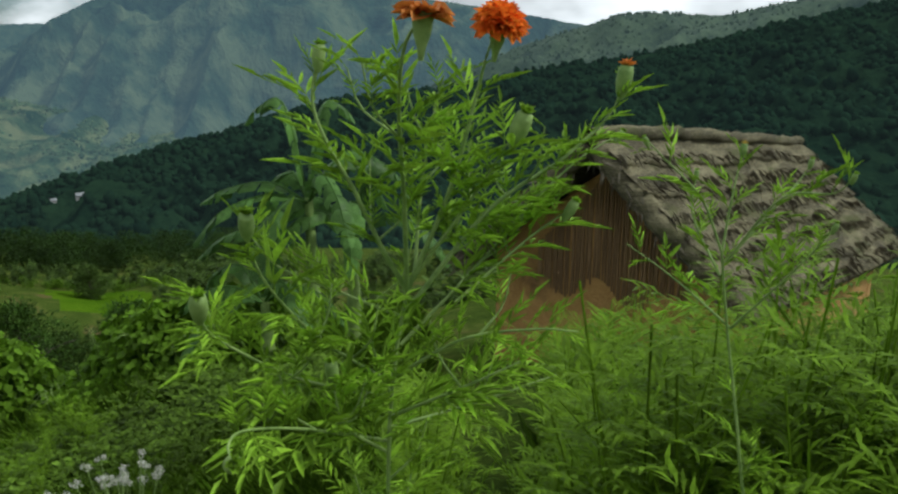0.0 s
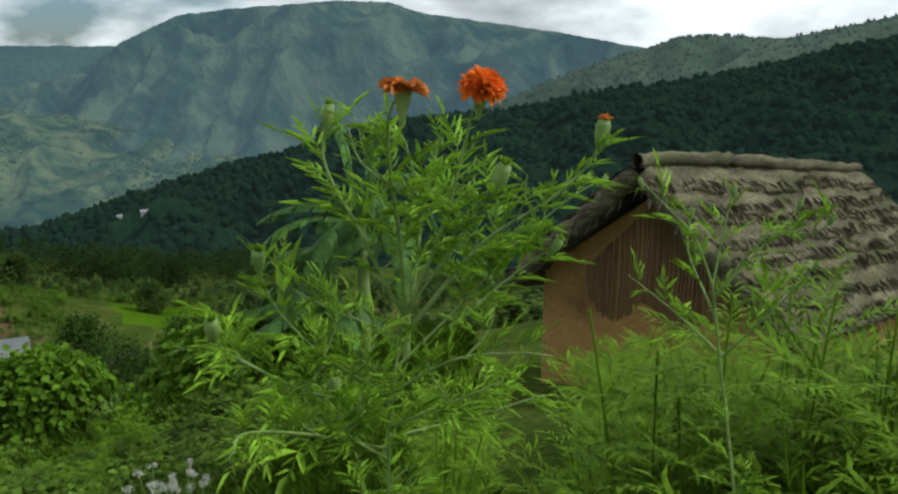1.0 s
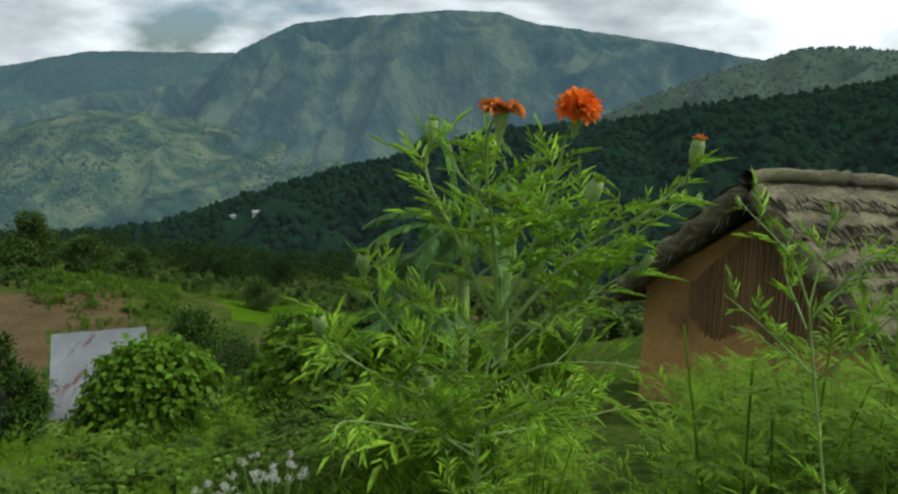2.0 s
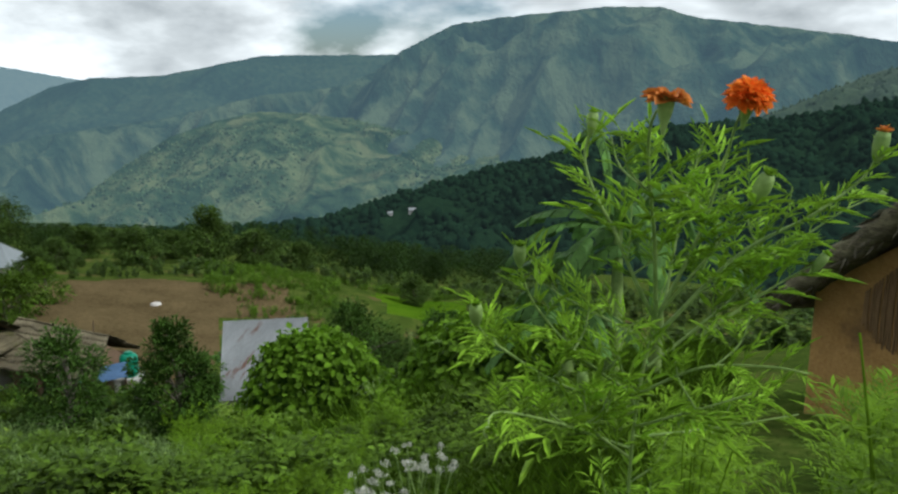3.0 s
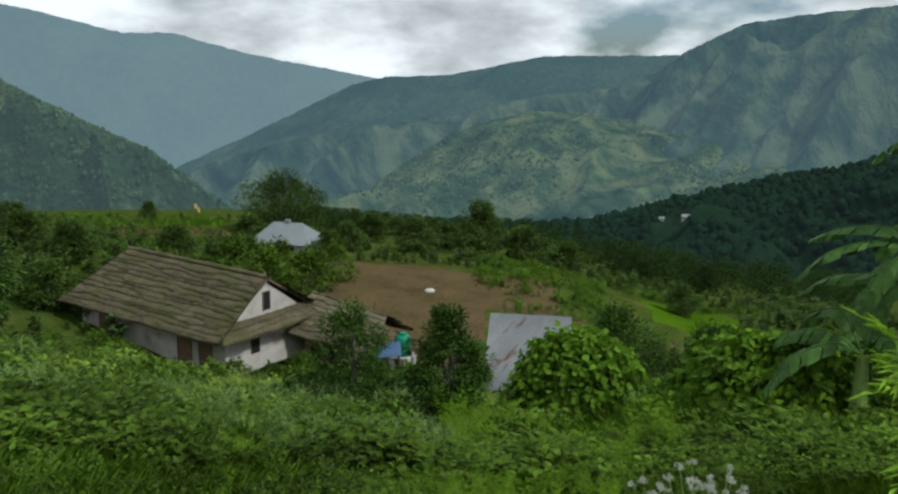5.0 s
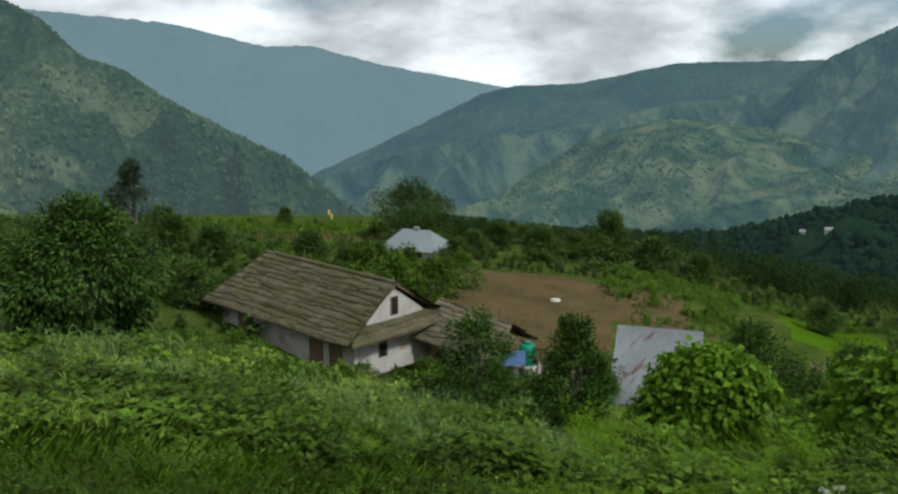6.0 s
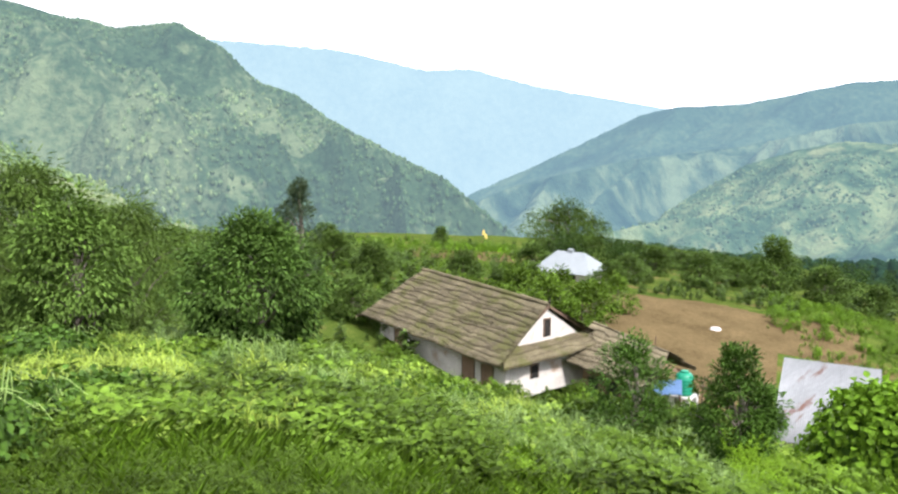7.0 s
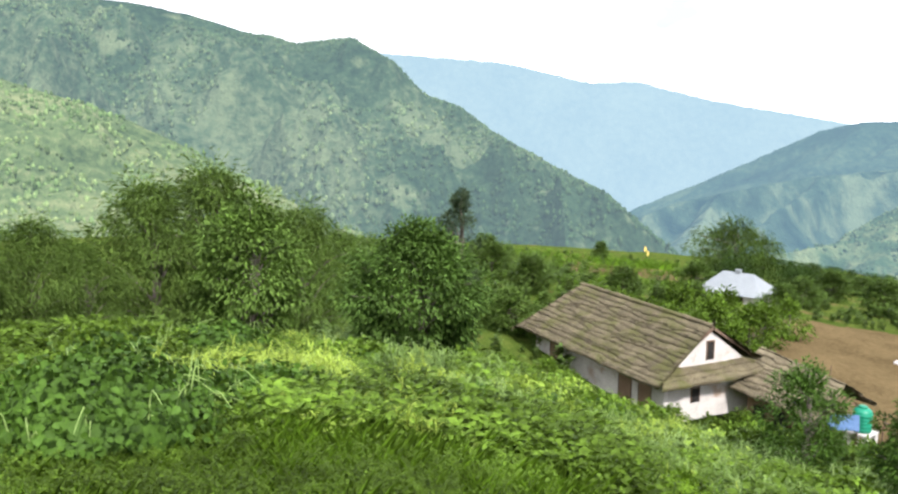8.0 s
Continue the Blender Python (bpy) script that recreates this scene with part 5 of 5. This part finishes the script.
def marigold(branches, label, seed, step=0.023, extra=1.0):
    r = np.random.default_rng(seed)
    root = Vector(branches[0][0][0])
    g = gz(root[0], root[1])
    pl = top("marigold_plant", root[0], root[1], g - 0.02, 0, label, "plant")
    o = np.array([root[0], root[1], g - 0.02])
    for i, (pts, rad, end) in enumerate(branches):
        pts = np.array(pts) - o
        if i == 0:
            pts = np.vstack([[(0, 0, 0.0)], pts])
        line = curve(pts, 8 * len(pts))
        child("stem", mesh_of("stem", *tube(line, [rad * 0.9, rad * 0.65, rad * 0.40], 7), M_STEM, True), pl)
        seg = np.concatenate([[0], np.cumsum(np.linalg.norm(np.diff(line, axis=0), axis=1))])
        total = seg[-1]
        s = step * (2.2 if i == 0 else 1.0)
        for a in np.arange(max(s * 0.8, 0.22 * total if i else 0.0), total - (0.085 if end in ("flower", "old_flower") else 0.02), s):
            j = int(np.searchsorted(seg, a))
            p = line[min(j, len(line) - 1)]
            t = unit((line[min(j + 1, len(line) - 1)] - line[max(j - 1, 0)])[None])[0]
            for sgn in ((-1, 1) if r.random() < 0.30 * extra else (r.choice([-1, 1]),)):
                phi = r.uniform(0, 6.28)
                side = np.cross(t, np.array([math.cos(phi), math.sin(phi), 0.2]))
                d = unit((t * r.uniform(0.5, 1.3) + unit(side[None])[0] * sgn + np.array([0, 0, 0.30]))[None])[0]
                low = p[2] + o[2] < -0.45
                kind = LEAF_KINDS[r.choice([0, 1, 2, 3], p=[0.3, 0.3, 0.15, 0.25] if low else [0.35, 0.3, 0.3, 0.05])]
                k = r.uniform(0.65, 1.15) * (1.0 if low else 0.9) * min(1.0, float(p[1] + o[1]) / 1.35) * (0.75 if a > total - 0.05 else 1.0)
                child("leaf", kind, pl, at=frame_on(p, d) @ Matrix.Diagonal((k, k, k, 1)))
        for q in range(int(total / 0.15 * extra)):     # short leafy side shoots
            j = int(r.uniform(0.45 if i == 0 else 0.15, 0.9 if i == 0 else 0.6) * len(line))
            a = r.uniform(0, 6.28)
            out = np.array([math.cos(a), math.sin(a) * 0.7, 0])
            ln = r.uniform(0.05, 0.095)
            shoot = curve([line[j], line[j] + out * ln * 0.55 + np.array([0, 0, ln * 0.4]), line[j] + out * ln * 0.75 + np.array([0, 0, ln * 0.95])], 7)
            child("shoot", mesh_of("shoot", *tube(shoot, [0.0018, 0.0010], 5), M_STEM, True), pl)
            for w in (0.35, 0.5, 0.65, 0.8, 0.92, 1.0):
                p = shoot[min(6, int(w * 6))]
                b = r.uniform(0, 6.28)
                d = unit(np.array([[math.cos(b), math.sin(b), r.uniform(0.3, 1.1)]]))[0]
                k = r.uniform(0.45, 0.85) * min(1.0, float(p[1] + o[1]) / 1.35)
                child("leaf", LEAF_KINDS[int(r.integers(0, 3))], pl, at=frame_on(p, d) @ Matrix.Diagonal((k, k, k, 1)))
        if end:
            t = line[-1] - line[-3]
            head(end, line[-1], unit(t[None])[0] * (0.35 if end == "flower" else 0.05) + np.array([0.02, -0.18 if end == "flower" else -0.02, 1.0]) if end in ("flower", "old_flower") else unit(t[None])[0] + np.array([0, 0, 0.8]), pl, seed + i)


marigold([
    ([(-0.124, 1.418, -0.995), (-0.124, 1.399, -0.701), (-0.115, 1.381, -0.517), (-0.096, 1.390, -0.397)], 0.0062, ""),
    ([(-0.096, 1.390, -0.397), (-0.124, 1.372, -0.342), (-0.161, 1.363, -0.259), (-0.188, 1.344, -0.204), (-0.207, 1.344, -0.149), (-0.198, 1.344, -0.093)], 0.0042, "bud"),
    ([(-0.096, 1.390, -0.397), (-0.096, 1.317, -0.259), (-0.096, 1.215, -0.149), (-0.087, 1.151, -0.084), (-0.069, 1.133, -0.057)], 0.0042, "old_flower"),
    ([(-0.096, 1.390, -0.397), (-0.041, 1.372, -0.259), (-0.010, 1.353, -0.140), (0.001, 1.335, -0.092), (0.014, 1.326, -0.061)], 0.0042, "flower"),
    ([(-0.096, 1.390, -0.425), (0.013, 1.431, -0.295), (0.114, 1.464, -0.229), (0.178, 1.487, -0.172), (0.195, 1.483, -0.125)], 0.0042, "brown_bud"),
    ([(-0.087, 1.390, -0.379), (-0.014, 1.361, -0.269), (0.022, 1.340, -0.206), (0.041, 1.329, -0.178)], 0.003, "fat_bud"),
    ([(-0.106, 1.409, -0.480), (-0.004, 1.473, -0.388), (0.078, 1.528, -0.305), (0.152, 1.556, -0.241), (0.216, 1.574, -0.204)], 0.003, "small_bud"),
    ([(-0.115, 1.381, -0.526), (-0.194, 1.296, -0.436), (-0.237, 1.211, -0.346), (-0.251, 1.182, -0.293), (-0.247, 1.153, -0.258)], 0.003, "bud"),
    ([(-0.124, 1.399, -0.553), (-0.217, 1.282, -0.481), (-0.264, 1.147, -0.391), (-0.266, 1.057, -0.337), (-0.258, 1.015, -0.302)], 0.003, "bud"),
    ([(-0.124, 1.399, -0.618), (-0.206, 1.237, -0.524), (-0.242, 1.093, -0.456), (-0.241, 1.022, -0.436), (-0.231, 0.997, -0.442)], 0.003, "bud"),
    ([(-0.115, 1.372, -0.544), (-0.133, 1.335, -0.471), (-0.142, 1.326, -0.434)], 0.003, ""),
    ([(-0.115, 1.381, -0.517), (-0.023, 1.353, -0.452), (0.069, 1.344, -0.434), (0.124, 1.335, -0.434)], 0.003, ""),
    ([(-0.115, 1.381, -0.572), (-0.014, 1.335, -0.507), (0.051, 1.326, -0.471)], 0.003, ""),
    ([(-0.032, 1.427, -0.425), (0.069, 1.491, -0.351), (0.134, 1.501, -0.305)], 0.003, "bud"),
    ([(-0.124, 1.399, -0.636), (-0.171, 1.297, -0.545), (-0.182, 1.277, -0.465)], 0.003, "bud"),
    ([(-0.124, 1.399, -0.599), (-0.004, 1.464, -0.590), (0.124, 1.510, -0.563)], 0.003, ""),
    ([(-0.096, 1.409, -0.443), (-0.188, 1.464, -0.425), (-0.290, 1.510, -0.397), (-0.336, 1.528, -0.351)], 0.003, ""),
    ([(-0.087, 1.409, -0.379), (-0.078, 1.464, -0.259), (-0.060, 1.501, -0.158), (-0.050, 1.501, -0.121)], 0.003, ""),
], "tall marigold with orange blooms, buds and feathery leaves", 601)
marigold([
    ([(0.603, 1.887, -1.225), (0.557, 1.878, -0.894), (0.502, 1.869, -0.599), (0.474, 1.850, -0.452)], 0.0062, ""),
    ([(0.474, 1.850, -0.452), (0.428, 1.850, -0.351), (0.354, 1.850, -0.277), (0.318, 1.859, -0.241)], 0.003, "small_bud"),
    ([(0.474, 1.850, -0.452), (0.492, 1.869, -0.342), (0.511, 1.887, -0.259)], 0.003, "yellow_bud"),
    ([(0.483, 1.850, -0.471), (0.557, 1.804, -0.342), (0.630, 1.758, -0.323), (0.649, 1.731, -0.287)], 0.003, "small_bud"),
    ([(0.483, 1.850, -0.471), (0.584, 1.887, -0.369), (0.640, 1.924, -0.323), (0.658, 1.924, -0.287)], 0.003, "small_bud"),
    ([(0.474, 1.850, -0.498), (0.437, 1.924, -0.397), (0.446, 1.951, -0.314)], 0.003, "small_bud"),
    ([(0.511, 1.869, -0.609), (0.603, 1.786, -0.452), (0.640, 1.758, -0.379)], 0.003, "small_bud"),
    ([(0.511, 1.869, -0.609), (0.410, 1.933, -0.526), (0.327, 1.997, -0.471)], 0.003, ""),
], "slender marigold in green bud among the weeds", 602, 0.034, 0.3)


# ---- white flowers ----
def white_flowers():
    r = np.random.default_rng(71)
    for k, (az, rr, tall) in enumerate(((24.2, 4.15, 0.93), (22.4, 4.25, 0.97), (26.0, 4.1, 0.86), (27.8, 4.1, 0.78), (25.2, 4.3, 0.90), (21.2, 4.2, 0.96), (29.0, 4.2, 0.76))):
        x, y = bearing(az, rr)
        pl = top("white_flower", x, y, gz(x, y) - 0.02, 0, "wild plant with fluffy white flower clusters", "flower", "white wildflowers")
        for j in range(9):
            e = np.array([r.uniform(-0.14, 0.14), r.uniform(-0.12, 0.12), tall * r.uniform(0.86, 1.04)])
            child("stem", mesh_of("stem", *tube(curve([(0, 0, 0), e * np.array([0.3, 0.3, 0.6]), e], 7), [0.004, 0.002], 5), M_STEM), pl)
            n = 90
            c = rand_dirs(7, r) * np.array([0.019, 0.019, 0.008]) + e
            q = c[r.integers(0, 7, n)] + rand_dirs(n, r) * 0.011
            v, f = leaves(q, rand_dirs(n, r) + np.array([[0, 0, 0.6]]), rand_dirs(n, r), r.uniform(0.005, 0.010, n), 0.005)
            child("flower_head", mesh_of("flower_head", v, f, M_WHITEPETAL), pl, "fluffy white florets")
        n = 26
        p = np.stack([r.uniform(-0.08, 0.08, n), r.uniform(-0.08, 0.08, n), r.uniform(0.05, tall * 0.85, n)], 1)
        v, f = leaves(p, rand_dirs(n, r) * np.array([1, 1, 0.3]), np.tile([[0, 0, 1.0]], (n, 1)), r.uniform(0.05, 0.09, n), r.uniform(0.025, 0.04, n))
        child("leaf", mesh_of("leaf", v, f, L_WEED), pl)


white_flowers()


# ---- undergrowth and crops ----
def weed_piece(seed, h=0.5, n=26, leaf=0.12, wide=0.06):
    r = np.random.default_rng(seed)
    pieces, base = [], r.normal(size=(5, 2)) * 0.10
    for b in base:
        tip = np.array([b[0] + r.normal() * 0.12, b[1] + r.normal() * 0.12, h * r.uniform(0.6, 1.1)])
        line = curve([(b[0], b[1], -0.1), (b[0], b[1], h * 0.3), tip], 6)
        pieces.append(tube(line, [0.006, 0.003], 3))
        k = n // 5
        t = r.uniform(0.2, 1.0, k)
        p = np.stack([np.interp(t, np.linspace(0, 1, 6), line[:, j]) for j in range(3)], 1)
        a = r.uniform(0, 6.28, k)
        d = np.stack([np.cos(a), np.sin(a), r.uniform(-0.2, 0.6, k)], 1)
        pieces.append(slim_leaves(p, d, np.tile([[0, 0, 1.0]], (k, 1)) + r.normal(size=(k, 3)) * 0.25, leaf * r.uniform(0.6, 1.3, k), wide * r.uniform(0.8, 1.35, k)))
    return join(pieces)


def grass_piece(seed, h=0.45, n=16, w=0.012, curl=0.45, spreadw=0.10):
    r = np.random.default_rng(seed)
    a = r.uniform(0, 6.28, n)
    p = np.stack([r.normal(size=n) * spreadw, r.normal(size=n) * spreadw, np.full(n, -0.05)], 1)
    d = np.stack([np.cos(a) * 0.35, np.sin(a) * 0.35, np.ones(n)], 1)
    return leaves(p, d, np.stack([-np.cos(a), -np.sin(a), np.full(n, 0.35)], 1), h * r.uniform(0.6, 1.2, n), w * r.uniform(0.7, 1.4, n), curl, 0.15)


def blades(p, az, length, width, rise, arch):
    """Long narrow blades that rise, arch over and hang, each a strip of five steps that tapers to a point."""
    u = np.linspace(0, 1, 6)
    out = np.stack([np.cos(az), np.sin(az), np.zeros_like(az)], 1)
    side = np.stack([-np.sin(az), np.cos(az), np.zeros_like(az)], 1)
    reach = length[:, None] * (0.25 * u + 0.5 * u * u)
    lift = length[:, None] * (rise[:, None] * u - arch[:, None] * u ** 2.4)
    mid = p[:, None] + out[:, None] * reach[..., None] + np.array([0, 0, 1.0]) * lift[..., None]
    w = (width[:, None] * np.array([0.5, 0.95, 1.0, 0.8, 0.45, 0.04]))[..., None] * 0.5
    v = np.stack([mid - side[:, None] * w, mid + side[:, None] * w], 2).reshape(-1, 3)
    i = (np.arange(len(p))[:, None] * 12 + np.arange(5)[None] * 2).reshape(-1, 1)
    return v, i + np.array([[0, 1, 3, 2]])


def maize_piece(seed, h=0.8, n=13):
    r = np.random.default_rng(seed)
    pieces = []
    for b in r.normal(size=(4, 2)) * 0.16:
        k = h * r.uniform(0.6, 1.1)
        pieces.append(tube(curve([(b[0], b[1], -0.1), (b[0] + 0.01, b[1], k * 0.4), (b[0] + 0.03, b[1] + 0.02, k * 0.75)], 5), [0.007, 0.004], 4))
        t = np.linspace(0.05, 0.95, n)
        p = np.stack([b[0] + 0.02 * t, b[1] + 0.01 * t, k * 0.72 * t], 1)
        pieces.append(blades(p, np.arange(n) * 2.6 + r.uniform(0, 6, n) * 0.3, k * r.uniform(0.40, 0.65, n), r.uniform(0.014, 0.024, n), r.uniform(0.8, 1.2, n), r.uniform(0.6, 1.3, n)))
    return join(pieces)


def fine_piece(seed, h=0.8, stems=4):
    """Feathery weed: thin branching stems with many narrow leaflets."""
    r = np.random.default_rng(seed)
    pieces = []
    for s in range(stems):
        tip = np.array([r.normal() * 0.16, r.normal() * 0.16, h * r.uniform(0.7, 1.1)])
        line = curve([(r.normal() * 0.04, r.normal() * 0.04, -0.1), tip * np.array([0.3, 0.3, 0.5]), tip], 8)
        pieces.append(tube(line, [0.004, 0.002], 3))
        for q in range(13):
            t = r.uniform(0.25, 1.0)
            p0 = np.array([np.interp(t, np.linspace(0, 1, 8), line[:, j]) for j in range(3)])
            a = r.uniform(0, 6.28)
            ax = unit(np.array([[math.cos(a), math.sin(a), r.uniform(0.2, 0.9)]]))[0]
            ln = r.uniform(0.08, 0.15)
            k = 16
            u = np.repeat(np.linspace(0.2, 1.0, k // 2), 2)
            pts = p0 + ax * (u * ln)[:, None]
            sd = unit(np.cross(ax, [0, 0, 1.0])[None])[0]
            sg = np.tile([-1.0, 1.0], k // 2)[:, None]
            d = ax[None] * 0.9 + sd[None] * sg * 0.8 + r.normal(size=(k, 3)) * 0.15
            pieces.append(slim_leaves(pts, d, np.tile([[0, 0, 1.0]], (k, 1)), r.uniform(0.028, 0.054, k), 0.0068))
    return join(pieces)


def sow(name, label, pieces, mat, regions, seed, sizes=(0.7, 1.25), clear=None):
    """Scatters pieces over parts of the hillside: regions of (azimuths, distances, number, size)."""
    r = np.random.default_rng(seed)
    out = []
    for a0, a1, r0, r1, n, k in regions:
        az, rr = np.radians(r.uniform(a0, a1, n)), np.sqrt(r.uniform(r0 * r0, r1 * r1, n))
        x, y = -np.sin(az) * rr, np.cos(az) * rr
        if clear is not None:
            ok = clear(x, y, seed)
            x, y = x[ok], y[ok]
        pl = np.stack([x, y, ground_z(x, y)], 1)
        turn, sc = r.uniform(0, 6.28, len(x)), r.uniform(*sizes, len(x)) * k * np.clip(0.85 + 0.9 * fbm(x * 0.45, y * 0.45, 3, seed), 0.45, 1.5)
        which = r.integers(0, len(pieces), len(x))
        for i, p in enumerate(pieces):
            if (which == i).any():
                out.append(spread(p, pl[which == i], turn[which == i], sc[which == i]))
    v, f = join(out)
    tagged(new(name, mesh_of(name, v, f, mat)), label, "undergrowth", kind="stuff")


def patchy(x, y, seed):
    return fbm(x * 0.35, y * 0.35, 3, seed) > -0.12


def off_hut(x, y, seed):
    ax, ay = x - 1.98, y - 10.3
    u, w = ax * 0.629 + ay * 0.777, -ax * 0.777 + ay * 0.629
    path = (np.abs(np.degrees(np.arctan2(-x, y)) + 2.8) < 4.8) & (np.hypot(x, y) > 1.95)
    return ~((u > -0.5) & (u < 7.4) & (np.abs(w) < 1.8)) & ~path


sow("field_weeds", "dense leafy green weeds over the sloping field", [weed_piece(i, 0.38, 50, 0.115, 0.062) for i in range(5)], L_WEED,
    [(8, 34, 9, 16, 1500, 0.9), (30, 108, 9, 17, 4200, 1.1), (34, 104, 17, 30, 3600, 1.4), (36, 72, 30, 45, 1300, 1.7)], 701)
sow("fine_weeds", "small-leaved weeds and herbs on the near slope", [weed_piece(80 + i, 0.30, 90, 0.045, 0.024) for i in range(5)], L_WEED,
    [(66, 108, 3.4, 6, 1400, 0.7), (16, 66, 3.4, 6, 600, 0.7), (66, 108, 6, 9.5, 2000, 1.0), (16, 66, 6, 9.5, 1000, 0.9)], 708)
sow("yellow_weeds", "patches of bright yellow-green leafy weeds", [weed_piece(40 + i, 0.40, 60, 0.09, 0.05) for i in range(4)], L_YELLOW,
    [(34, 104, 8.5, 14, 1200, 0.8), (34, 90, 14, 30, 3200, 1.2), (48, 76, 20, 29, 1500, 1.2)], 706, clear=patchy)
sow("maize_crop", "young yellow-green maize in drifts across the field", [maize_piece(i) for i in range(4)], L_MAIZE,
    [(79, 92, 12.6, 15.5, 420, 0.75), (52, 82, 20, 27, 520, 0.8), (40, 86, 9, 20, 620, 0.6)], 702, clear=patchy)
sow("field_maize", "pale green long-bladed crop across the sloping field", [maize_piece(20 + i, 0.9, 11) for i in range(4)], L_BLADE,
    [(40, 84, 10, 16, 900, 0.62), (42, 80, 16, 26, 900, 0.8)], 711, clear=patchy)
sow("hill_grass", "rough green grass on the hillside", [grass_piece(i, 0.40, 18, 0.010, 0.3) for i in range(4)], L_GRASS,
    [(-60, 16, 1.9, 5, 1200, 0.62), (29, 110, 2.2, 5, 1500, 0.55), (-10, 34, 5, 12, 2600, 0.8), (29, 110, 5, 9, 1500, 0.75), (36, 70, 9, 22, 1500, 0.9), (-10, 36, 12, 26, 2600, 1.2), (10, 36, 26, 60, 1800, 1.5)], 703, clear=off_hut)
sow("feathery_weeds", "soft feathery green weeds crowding the slope", [fine_piece(i) for i in range(5)], L_FINE,
    [(-42, 3, 2.1, 5.5, 900, 1.05), (-42, -2, 5.5, 9.0, 420, 1.2), (-3, 15, 2.0, 3.4, 120, 0.6), (29, 60, 3.2, 5.5, 320, 0.42), (27, 56, 5.5, 10, 520, 0.62), (24, 40, 10, 15, 260, 0.8)], 704, clear=off_hut)
sow("terrace_crop", "mixed green crops and weeds on the far terraces", [weed_piece(90 + i, 0.7, 60, 0.22, 0.09) for i in range(4)], L_GRASS,
    [(29, 38, 76, 106, 500, 1.0), (28, 36, 58, 80, 300, 0.8), (15, 20, 58, 80, 200, 0.9), (50, 62, 120, 175, 500, 1.3), (54, 66, 60, 120, 260, 1.0), (66, 84, 60, 120, 600, 1.1), (62, 84, 120, 190, 700, 1.5), (14, 30, 98, 110, 200, 1.2)], 709)
sow("terrace_shrubs", "low shrubs along the terraces and field edges", [weed_piece(20 + i, 1.2, 90, 0.30, 0.17) for i in range(4)], L_FARTREE,
    [(-14, 14, 26, 70, 700, 1.0), (-14, 20, 70, 130, 500, 1.5), (12, 20, 34, 74, 260, 0.9), (28, 36, 34, 60, 160, 0.8), (20, 28, 34, 62, 160, 0.8), (52, 80, 62, 110, 280, 1.1), (36, 50, 88, 108, 120, 1.0), (14, 34, 102, 130, 200, 1.3), (66, 84, 110, 190, 260, 1.5), (52, 66, 110, 190, 60, 1.2), (62, 84, 52, 110, 360, 1.3), (72, 100, 26, 34, 300, 0.8), (40, 50, 40, 47, 60, 0.8)], 705)
